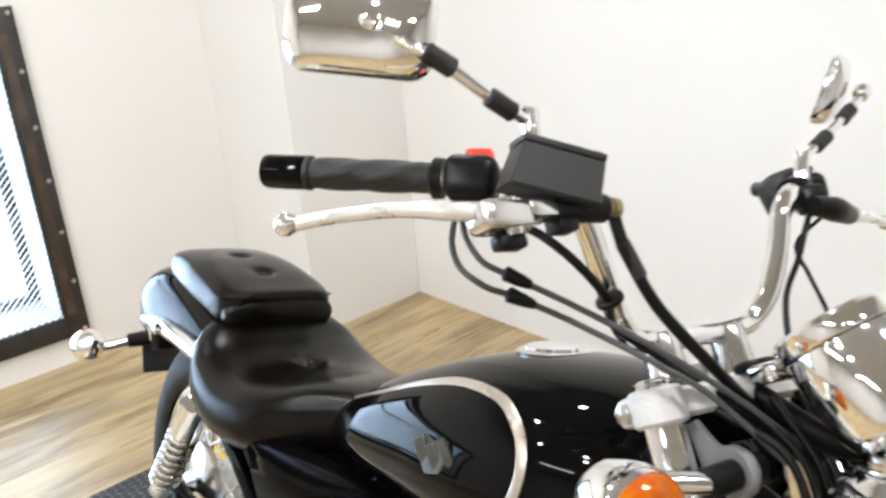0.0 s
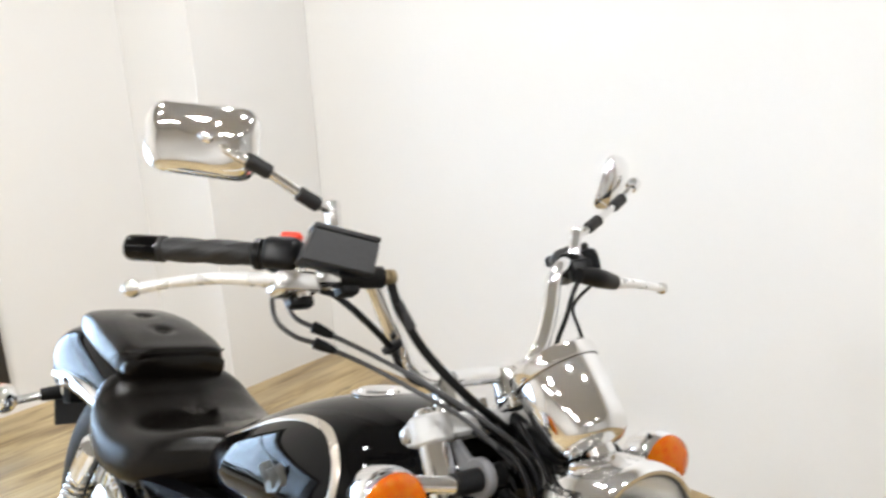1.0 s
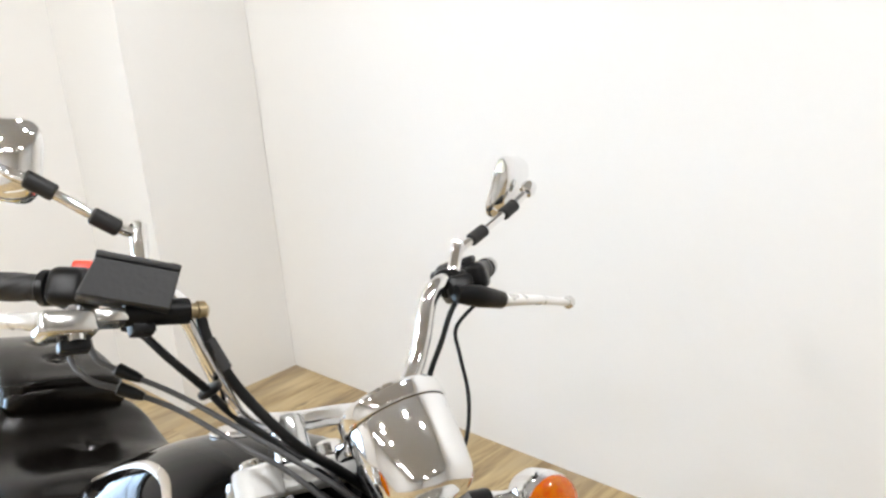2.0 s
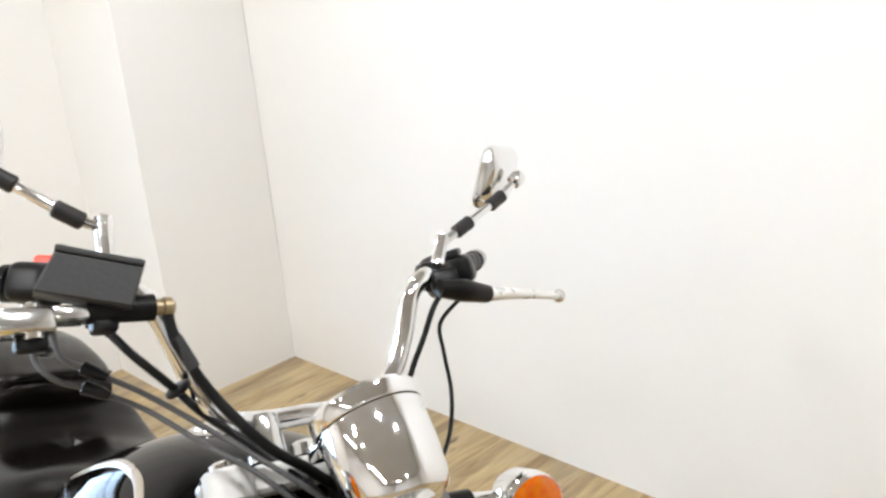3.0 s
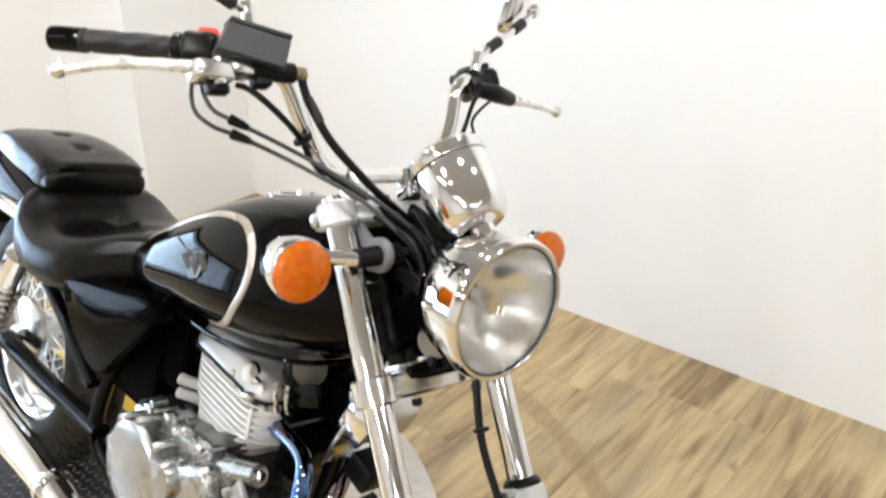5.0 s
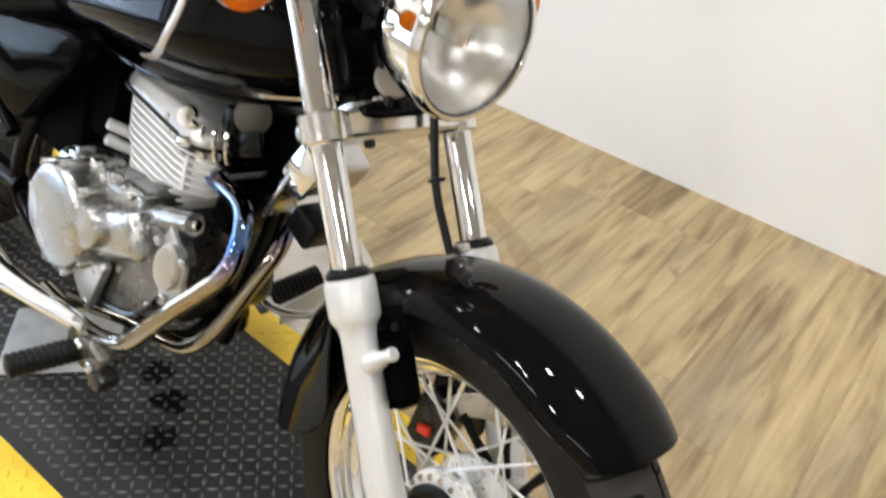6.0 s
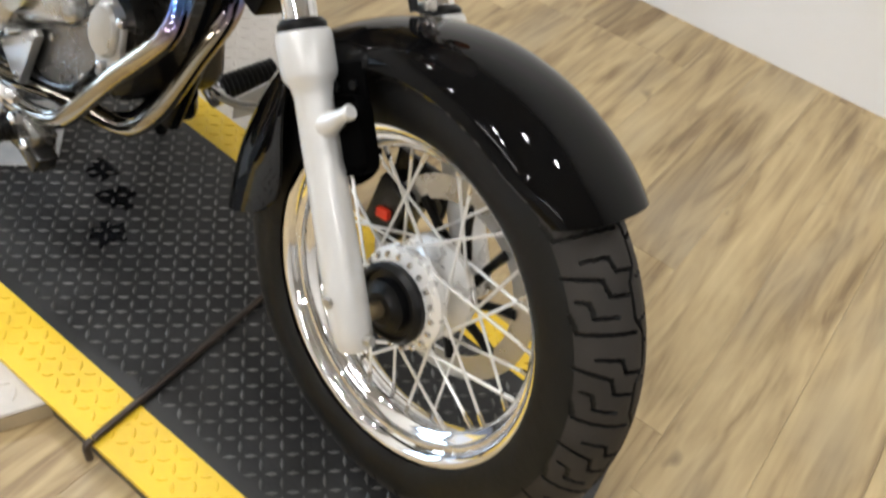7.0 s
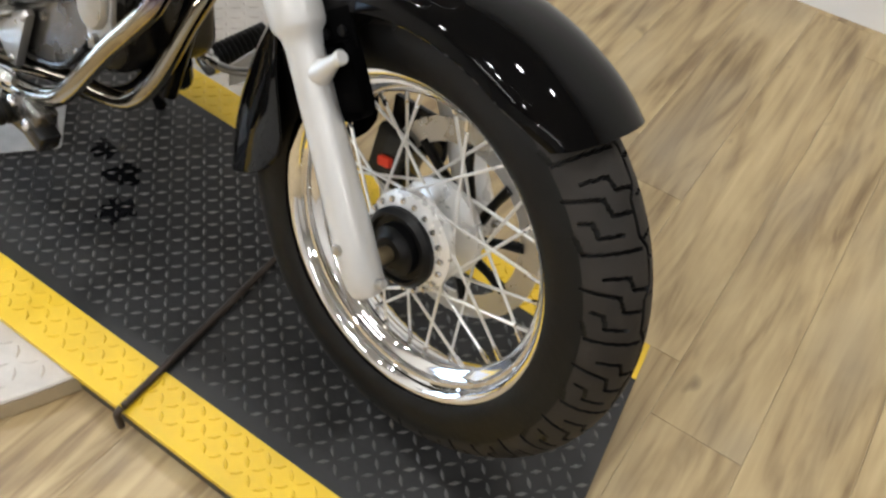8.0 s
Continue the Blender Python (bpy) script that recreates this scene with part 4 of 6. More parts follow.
for s in (-1, 1):
    fork_part("headlight_ear", tube([(0.03, s * 0.05, 0.64), (0.06, s * 0.052, 0.615), (0.10, s * 0.055, 0.585)], 0.009, 10, 4), PLASTIC, shell, "black headlight ear")
    fork_part("headlight_bolt", lathe([(0.006, 0), (0.006, 0.005), (0.004, 0.006)], LAMP + FWD * -0.045 + Vector((0, s * 0.0855, 0)), (0, s, 0), 12), CHROME, shell)

# gauge
GA, GAUGE_AXIS = Vector((0.143, -0.017, 0.708)), Vector((-0.24, -0.08, 0.96))
cup = fork_part("speedometer", lathe([(0.012, -0.05), (0.03, -0.048), (0.041, -0.04), (0.0455, -0.028), (0.049, 0.0), (0.051, 0.037), (0.050, 0.039)], GA, GAUGE_AXIS, 48), CHROME, bike, "chrome cup-shaped speedometer")
fork_part("bezel", lathe([(0.051, 0.040), (0.0524, 0.042), (0.0524, 0.055), (0.049, 0.059), (0.046, 0.057)], GA, GAUGE_AXIS, 48), CHROME, cup)
fork_part("dial_glass", lathe([(0.0465, 0.0575), (0.0465, 0.0585), (0.001, 0.060)], GA, GAUGE_AXIS, 32), PLASTIC, cup, "black dial face")
fork_part("cup_base", lathe([(0.016, -0.06), (0.018, -0.04)], GA, GAUGE_AXIS, 20), CHROME, cup)
fork_part("gauge_bracket", tube([(0.138, -0.012, 0.662), (0.09, -0.01, 0.668), (0.02, 0, 0.722)], 0.012, 10, 4), PLASTIC, cup, "black gauge bracket")
fork_part("indicator_panel", block((0.03, 0.1, 0.018), pose(0.07, 0.0, 0.735), 0.005), CHROME, cup)

# turn signals, front
for s in (-1, 1):
    C = Vector((0.05, -0.211, 0.652)) if s < 0 else Vector((0.05, 0.206, 0.638))
    sig = fork_part("turn_signal", lathe([(0.006, -0.055), (0.018, -0.05), (0.031, -0.035), (0.0375, -0.012), (0.0385, 0.0), (0.0372, 0.003)], C, FWD, 36), CHROME, bike, "chrome turn signal with an amber lens")
    ribs = [(0.0365, 0.002), (0.0375, 0.006)]
    for k in range(1, 17):
        e = math.pi / 2 * k / 16
        ribs.append((0.0372 * math.cos(e) + 0.0002, 0.006 + 0.0212 * math.sin(e) - (0.0009 if k % 2 else 0.0)))
    fork_part("amber_lens", lathe(ribs, C, FWD, 36), AMBER, sig, "ribbed amber lens")
    back = C - FWD * 0.028
    fork_part("stalk", tube([back, back + Vector((0.0, -s * 0.04, 0.003)), Vector((0.045, s * 0.124, 0.66))], 0.0098, 16, 4), CHROME, sig)
    fork_part("rubber_mount", tube([(0.046, s * 0.127, 0.66), (0.046, s * 0.06, 0.662)], (0.0128, 0.0135), 20, 2), PLASTIC, sig, "black rubber mount")
    fork_part("mount_ring", lathe([(0.015, 0.080), (0.0215, 0.081), (0.0225, 0.083), (0.0225, 0.091), (0.021, 0.093), (0.015, 0.093)], (0.044, 0, 0.662), (0, s, 0), 28), RING_GREY, sig, "grey cast mounting ring")
    fork_part("mount_arm", prism([(-0.024, -0.014), (0.006, -0.022), (0.012, 0.010), (-0.006, 0.026), (-0.020, 0.048), (-0.030, 0.046), (-0.026, 0.014)], 0.008, axes_pose((0.040, s * 0.083, 0.662), (1, 0, 0), (0, 0, 1)), 0.0015), RING_GREY, sig)

# handlebar
BAR = [(-0.03, 0.0, 0.79), (-0.03, 0.05, 0.79), (-0.026, 0.088, 0.796), (-0.012, 0.114, 0.817), (0.006, 0.136, 0.858), (0.021, 0.158, 0.902), (0.026, 0.186, 0.925), (0.014, 0.226, 0.936), (-0.005, 0.268, 0.945), (-0.062, 0.328, 0.972), (-0.105, 0.371, 0.9935)]
BAR_LEFT = [*BAR[:3], (-0.014, 0.110, 0.817), (0.001, 0.129, 0.858), (0.011, 0.145, 0.902), (0.013, 0.170, 0.925), (0.001, 0.210, 0.936), (-0.020, 0.256, 0.945), (-0.072, 0.318, 0.972), (-0.112, 0.364, 0.9935)]
bar = fork_part("handlebar", tube([(a, -b, c) for a, b, c in reversed(BAR[1:])] + BAR_LEFT, 0.0112, 18, 6), CHROME, bike, "chrome pulled-back handlebar")


def twisted_grip(p, q, radius):
    """A rubber grip with slanting ribs and a collar at its inner end."""
    p, q = Vector(p), Vector(q)
    d = (q - p).normalized()
    u = d.orthogonal().normalized()
    v = d.cross(u)
    length, rings, n = (q - p).length, 60, 48
    out = []
    for i in range(rings + 1):
        f = i / rings
        row = []
        for k in range(n):
            a = 2 * math.pi * k / n
            rib = math.sin(4 * a + f * 16)
            r = radius + (0.0011 if rib > 0.15 else 0.0) * (0.1 < f < 0.93)
            if f < 0.05 or f > 0.96:
                r = radius + 0.0022
            row.append(p + d * (f * length) + r * (math.cos(a) * u + math.sin(a) * v))
        out.append(row)
    return loft(out)


for s in (-1, 1):
    ends = BAR if s < 0 else BAR_LEFT
    e0, e1 = (Vector((a, s * b, c)) for a, b, c in (ends[-3], ends[-1]))
    d = (e1 - e0).normalized()
    fork_part("grip", twisted_grip(e0 + d * 0.012, e1 - d * 0.022, 0.0132), GRIP_RUBBER, bar, "ribbed black rubber grip")
    fork_part("bar_end", lathe([(0.013, -0.024), (0.0152, -0.022), (0.0152, 0.014), (0.0138, 0.018), (0.007, 0.019)], e1, d, 28), PAINT_BLACK, bar, "glossy black bar end")
    pod = block((0.046, 0.038, 0.04), axes_pose(e0 - d * 0.018, d, (0, 0, 1)), 0.011, 4)
    pod = fork_part("switch_pod", pod, PLASTIC, bar, "black switch pod")
    fork_part("pod_collar", lathe([(0.0175, 0), (0.018, 0.008), (0.016, 0.01)], e0 + d * 0.006, d, 24), PLASTIC, pod)
    if s < 0:
        k = axes_pose(e0 - d * 0.022, d, (0, 0, 1))
        fork_part("kill_switch", block((0.024, 0.014, 0.016), k @ pose(0.0, 0.021, 0.004), 0.004, 3), RED, pod, "red kill switch")
        fork_part("pod_button", block((0.008, 0.006, 0.01), k @ pose(0.016, 0.019, 0.006), 0.002), GREY_PLASTIC, pod)
    else:
        fork_part("pod_button", block((0.03, 0.01, 0.02), axes_pose(e0 - d * 0.02, d, (0, 0, 1)) @ pose(0, 0.024, 0), 0.004), GREY_PLASTIC, pod)
        fork_part("pod_housing", block((0.046, 0.045, 0.05), pose(-0.030, 0.228, 0.943, 10, 0, -30), 0.011, 3), GREY_PLASTIC, pod, "grey-black switch housing")
        fork_part("horn_button", lathe([(0.009, 0), (0.009, 0.008), (0.006, 0.011)], (-0.053, 0.222, 0.958), (-1, -0.2, 0.4), 14), GREY_PLASTIC, pod)

# levers
LEVERS = {
    -1: ([(0.062, -0.27, 0.888), (0.06, -0.29, 0.889), (0.054, -0.312, 0.893), (0.028, -0.345, 0.905), (0.003, -0.385, 0.910), (-0.018, -0.412, 0.912)], (-0.02, -0.416, 0.913)),
    1: ([(0.03, 0.235, 0.892), (0.022, 0.258, 0.894), (0.014, 0.295, 0.896), (0.0, 0.345, 0.898), (-0.014, 0.385, 0.899), (-0.025, 0.418, 0.901)], (-0.027, 0.423, 0.901)),
}
for s, (pts, tip) in LEVERS.items():
    lev = fork_part("brake_lever" if s < 0 else "clutch_lever", tube(pts, (0.007, 0.0085, 0.0075, 0.0062, 0.0055, 0.006), 12, 6), HUB_ALLOY, bar, "polished alloy lever with a ball end")
    fork_part("lever_ball", lathe([(0.001, -0.0095), (0.006, -0.0078), (0.0095, -0.001), (0.0085, 0.005), (0.004, 0.0092), (0.001, 0.0097)], tip, (-0.5, s, 0.1), 18), POLISHED, lev)
    if s < 0:
        perch = fork_part("lever_perch", block((0.03, 0.05, 0.024), pose(0.062, -0.281, 0.884, 0, 0, 6), 0.007, 3), ALLOY, lev, "cast alloy lever perch")
        fork_part("perch_arm", block((0.026, 0.03, 0.013), pose(0.06, -0.245, 0.889, 0, 0, 4), 0.003), ALLOY, perch)
        fork_part("pivot_bolt", lathe([(0.0075, 0.868), (0.0075, 0.898), (0.005, 0.900)], (0.066, -0.274, 0), (0, 0, 1), 12), CHROME, perch)
        fork_part("brake_switch", block((0.016, 0.026, 0.012), pose(0.058, -0.275, 0.866), 0.003), PLASTIC, perch)
    else:
        fork_part("lever_boot", tube([(0.034, 0.172, 0.902), (0.036, 0.205, 0.897), (0.026, 0.248, 0.894)], (0.011, 0.0142, 0.0115), 16, 4), PLASTIC, lev, "black rubber lever boot")
        fork_part("lever_perch", block((0.022, 0.034, 0.032), pose(0.022, 0.192, 0.914, 0, 0, -20), 0.006), PLASTIC, lev, "black lever perch")
    fork_part("perch_clamp", lathe([(0.018, -0.014), (0.019, -0.012), (0.019, 0.012), (0.018, 0.014)], (0.023 if s < 0 else 0.006, s * (0.196 if s < 0 else 0.192), 0.929), (-0.25, s, 0.3), 24), PLASTIC, bar)

# master cylinder
TL, TR = Vector((0.073, -0.250, 0.951)), Vector((0.084, -0.176, 0.928))
ux = (TR - TL).normalized()
box = axes_pose((TL + TR) / 2 + Vector((-0.016, 0, 0)) , ux, Vector((0.55, 0, -0.1)))
rows = []
for z, x0, x1, y0, y1 in ((0.006, -0.036, 0.036, -0.002, 0.024), (0.007, -0.037, 0.037, -0.003, 0.025), (0.042, -0.046, 0.034, -0.004, 0.027), (0.044, -0.044, 0.033, -0.002, 0.025)):
    rows.append([box @ Vector((x, y, z)) for x, y in ((x0, y0 + 0.002), (x0 + 0.002, y0), (x1 - 0.002, y0), (x1, y0 + 0.002), (x1, y1 - 0.0015), (x1 - 0.0015, y1), (x0 + 0.0015, y1), (x0, y1 - 0.0015))])
mc = fork_part("master_cylinder", loft(rows), GREY_PLASTIC, bar, "black brake fluid reservoir")
fork_part("lid", block((0.0745, 0.030, 0.006), box @ pose(0, 0.011, 0.0025), 0.0015), GREY_PLASTIC, mc)
for i, j in product((-1, 1), repeat=2):
    fork_part("lid_screw", lathe([(0.0035, 0), (0.0035, 0.0015)], box @ Vector((i * 0.031, 0.011 + j * 0.009, -0.0005)), box.to_3x3() @ Vector((0, 0, -1)), 10), STEEL, mc)
fork_part("cylinder_body", tube([(0.06, -0.232, 0.893), (0.06, -0.172, 0.892)], (0.0125, 0.0125), 20, 2), PLASTIC, mc, "black cylinder body")
fork_part("banjo_bolt", lathe([(0.0075, 0), (0.0075, 0.008), (0.0095, 0.009), (0.0095, 0.016), (0.006, 0.019)], (0.06, -0.172, 0.892), (0.0, 1, -0.05), 16), BRASS, mc, "tarnished banjo bolt")
fork_part("switch_bracket", block((0.02, 0.022, 0.014), pose(0.055, -0.215, 0.880), 0.003), PLASTIC, mc)

# mirrors
def mirror(name, centre, ex, ey, stem, facing, label, big=1.0, tall=1.0):
    ex, ey = Vector(ex).normalized(), Vector(ey).normalized()
    m = axes_pose(centre, ex, ey)
    rows = [[(x * 0.99, y * 0.99, 0.0) for x, y in outline(0.064 * big, 0.043 * tall, 0.022, 8)]]
    for q in range(13):
        e = math.pi / 2 * q / 12
        k = max(0.03, math.cos(e) ** 0.5)
        rows.append([(x * k, y * k, -facing * (0.004 + 0.026 * math.sin(e))) for x, y in outline(0.065 * big, 0.044 * tall, 0.022 + 0.02 * q / 12, 8)])
    bm = loft(rows)
    bm.transform(m)
    ob = fork_part(name, bm, CHROME, bike, label)
    g = prism(outline(0.060 * big, 0.039 * tall, 0.019, 8), 0.0012 * facing, m @ pose(0, 0, 0.0006 * facing))
    fork_part("mirror_glass", g, MIRROR, ob, "silvered mirror glass")
    pts = [Vector(p) for p in stem]
    fork_part("stem", tube(pts, 0.0055, 12, 6), CHROME, ob, "bent chrome stem")
    for i, r in ((1, 0.0088), (2, 0.0088)):
        d = (pts[i + 1] - pts[i - 1]).normalized()
        fork_part("rubber_boot", lathe([(0.0062, -0.015), (r, -0.013), (r, 0.013), (0.0062, 0.015)], pts[i], d, 16), GRIP_RUBBER, ob, "black rubber boot")
    fork_part("ball_joint", lathe([(0.004, -0.012), (0.0095, -0.008), (0.0115, 0.0), (0.0095, 0.008), (0.004, 0.012)], pts[-1], (pts[-1] - pts[-2]).normalized(), 16), CHROME, ob)
    fork_part("stem_base", lathe([(0.0085, -0.03), (0.0085, 0.0), (0.0095, 0.002), (0.0095, 0.010), (0.006, 0.013)], pts[0], (0.1, 0.0 if pts[0].y < 0 else 0.4, 0.9), 14), CHROME, ob)
    return ob


mirror("mirror", (-0.013, -0.320, 1.088), (0.081, 0.075, -0.051), (0.085, 0.03, 0.071), [(0.03, -0.197, 0.985), (0.034, -0.228, 0.997), (0.036, -0.283, 1.033), (0.03, -0.306, 1.048), (0.015, -0.325, 1.078)], -1, "rectangular chrome mirror on a bent stem", 1.09, 0.93)
mirror("mirror", (-0.004, 0.340, 1.078), (0.056, -0.093, -0.036), (0.085, -0.018, 0.071), [(0.022, 0.202, 0.965), (0.031, 0.236, 0.983), (0.037, 0.298, 1.018), (0.041, 0.322, 1.034), (0.045, 0.338, 1.047)], 1, "rectangular chrome mirror on a bent stem")

# cables
def cable(name, pts, r, material=PLASTIC, label="", parent=bike):
    return fork_part(name, tube(pts, r, 10, 6), material, parent, label)


c1 = cable("throttle_cable", [(-0.03, -0.255, 0.92), (-0.043, -0.255, 0.9), (-0.04, -0.254, 0.877), (-0.03, -0.24, 0.856), (-0.028, -0.215, 0.845), (-0.013, -0.17, 0.815), (0.035, -0.13, 0.760), (0.05, -0.092, 0.724), (0.06, -0.04, 0.66)], 0.0029, CABLE_GREY, "grey-black throttle cable")
c2 = cable("throttle_cable", [(-0.045, -0.237, 0.922), (-0.046, -0.236, 0.905), (-0.034, -0.234, 0.88), (-0.027, -0.217, 0.865), (-0.008, -0.17, 0.829), (0.032, -0.123, 0.774), (0.055, -0.07, 0.72), (0.065, -0.02, 0.67)], 0.0029, CABLE_GREY, "grey-black throttle cable")
for c, p, d in ((c1, (-0.026, -0.208, 0.841), (0.014, 0.045, -0.028)), (c2, (-0.024, -0.208, 0.859), (0.018, 0.047, -0.035))):
    fork_part("cable_boot", lathe([(0.004, -0.014), (0.0072, -0.012), (0.006, 0.003), (0.0042, 0.013)], p, d, 14), PLASTIC, c, "black cable boot")
hose = cable("brake_hose", [(0.06, -0.160, 0.89), (0.058, -0.158, 0.872), (0.055, -0.151, 0.851), (0.048, -0.126, 0.807), (0.049, -0.083, 0.752), (0.03, -0.03, 0.72), (0.03, 0.028, 0.66), (0.045, 0.034, 0.58), (0.05, 0.022, 0.5), (0.052, 0.004, 0.41), (0.058, 0.004, 0.33)], 0.0055, PLASTIC, "black brake hose")
fork_part("hose_collar", tube([(0.056, -0.155, 0.863), (0.0525, -0.141, 0.833)], 0.0066, 12, 2), GREY_PLASTIC, hose)
fork_part("hose_clip", block((0.016, 0.016, 0.006), pose(0.052, 0.007, 0.42), 0.002), PLASTIC, hose)
cable("switch_wire", [(0.0, -0.215, 0.9), (0.01, -0.202, 0.889), (0.027, -0.185, 0.857), (0.017, -0.15, 0.825), (-0.015, -0.116, 0.805), (0.0, -0.08, 0.765), (0.03, -0.04, 0.71), (0.05, -0.01, 0.66)], 0.0042, PLASTIC, "black switch wire")
fork_part("cable_tie", lathe([(0.0115, -0.003), (0.013, -0.002), (0.013, 0.002), (0.0115, 0.003)], (0.016, -0.146, 0.824), (0.3, -0.55, 0.8), 16), PLASTIC, bar)
cable("clutch_cable", [(0.01, 0.225, 0.90), (-0.018, 0.2, 0.875), (-0.004, 0.183, 0.834), (0.012, 0.167, 0.782), (0.01, 0.15, 0.734), (0.03, 0.10, 0.69), (0.05, 0.05, 0.655)], 0.0026, PLASTIC, "black clutch cable")
cable("switch_wire", [(0.012, 0.215, 0.915), (0.022, 0.172, 0.89), (0.012, 0.148, 0.85), (-0.004, 0.124, 0.805), (0.02, 0.06, 0.71)], 0.0034, PLASTIC, "black switch wire")
for k in range(7):
    j = (k - 3) / 3
    cable("loom_wire", [(0.03 + 0.012 * k % 0.03, 0.07 * j, 0.715), (0.075, 0.055 * j, 0.665 - 0.006 * k), (0.07, 0.04 * j - 0.01, 0.60), (0.02, 0.03 * j, 0.545)], 0.004, PLASTIC, "black wiring")

# frame
def tube_part(name, pts, r, material, parent=bike, label="", sides=14, steps=6):
    return part(name, tube(pts, r, sides, steps), material, parent, label)


fork_part("steering_head", lathe([(0.034, 0.515), (0.034, 0.545), (0.029, 0.55), (0.029, 0.69), (0.034, 0.695), (0.034, 0.72)], (-0.045, 0, 0), (0, 0, 1), 28), FRAME_BLACK, bike, "black steering head")
frame_ob = part("frame", tube([(-0.40, 0, 0.80), (-0.62, 0, 0.72), (-0.92, 0, 0.63), (-1.2, 0, 0.58), (-1.35, 0, 0.6)], 0.03, 14, 6), FRAME_BLACK, bike, "black tubular frame")
tube_part("down_tube", [(-0.39, 0, 0.70), (-0.42, 0, 0.60), (-0.455, 0, 0.42), (-0.50, 0, 0.25)], 0.015, FRAME_BLACK, frame_ob)
for s in (-1, 1):
    tube_part("cradle_tube", [(-0.495, s * 0.02, 0.30), (-0.53, s * 0.05, 0.245), (-0.62, s * 0.075, 0.22), (-0.85, s * 0.085, 0.215), (-0.99, s * 0.10, 0.28), (-0.97, s * 0.10, 0.42), (-0.88, s * 0.09, 0.56), (-0.82, s * 0.07, 0.63)], 0.0145, FRAME_BLACK, frame_ob)
    tube_part("seat_stay", [(-0.99, s * 0.12, 0.40), (-1.15, s * 0.125, 0.50), (-1.32, s * 0.125, 0.58)], 0.013, FRAME_BLACK, frame_ob)
    tube_part("swingarm", [(-0.98, s * 0.10, 0.30), (-1.2, s * 0.105, 0.30), (-1.45, s * 0.108, 0.308)], 0.02, FRAME_BLACK, frame_ob, "black swingarm")
fork_part("lower_cover", block((0.05, 0.12, 0.16), pose(-0.035, 0, 0.62), 0.02, 3), FRAME_BLACK, bike, "black cover behind the forks")

# fuel tank
TANK = [(-0.345, 0.050, 0.845, 0.745), (-0.375, 0.092, 0.872, 0.715), (-0.43, 0.132, 0.892, 0.688), (-0.50, 0.156, 0.895, 0.668), (-0.58, 0.163, 0.884, 0.655), (-0.66, 0.160, 0.862, 0.645),
        (-0.74, 0.150, 0.828, 0.636), (-0.82, 0.137, 0.785, 0.628), (-0.88, 0.122, 0.748, 0.624), (-0.925, 0.104, 0.715, 0.626), (-0.95, 0.078, 0.695, 0.634), (-0.962, 0.045, 0.682, 0.645)]


def tank_at(x):
    return [float(np.interp(-x, [-t[0] for t in TANK], [t[k] for t in TANK])) for k in (1, 2, 3)]


def tank_ring(w, zt, zb, n=44):
    zc = zb + (zt - zb) * 0.42
    ring = []
    for k in range(n):
        a = 2 * math.pi * k / n
        c, s = math.cos(a), math.sin(a)
        e = 2 / 2.35
        y = w * math.copysign(abs(c) ** e, c)
        z = zc + ((zt - zc) if s > 0 else (zc - zb)) * math.copysign(abs(s) ** (e if s > 0 else 0.75), s)
        ring.append((y, z))
    return ring


def smooth_rows(rows, steps=5):
    line = spline([Vector((r[0], r[1], r[2])) for r in rows], steps)
    tail = spline([Vector((r[0], r[3], 0)) for r in rows], steps)
    return [(p.x, p.y, p.z, q.y) for p, q in zip(line, tail)]


TANK = smooth_rows(TANK)
tank = part("fuel_tank", loft([[(x, y, z) for y, z in tank_ring(w, zt, zb)] for x, w, zt, zb in TANK]), PAINT_BLACK, bike, "teardrop black gloss fuel tank with a silver trim band")


def on_tank(x, z, side):
    """The tank's surface at that station and height."""
    w, zt, zb = tank_at(x)
    zc = zb + (zt - zb) * 0.42
    top_half = z > zc
    rel = min(0.999, abs(z - zc) / ((zt - zc) if top_half else (zc - zb)))
    s = rel ** (1 / ((2 / 2.35) if top_half else 0.75))
    return Vector((x, side * w * math.sqrt(max(0.0, 1 - s * s)) ** (2 / 2.35), z))


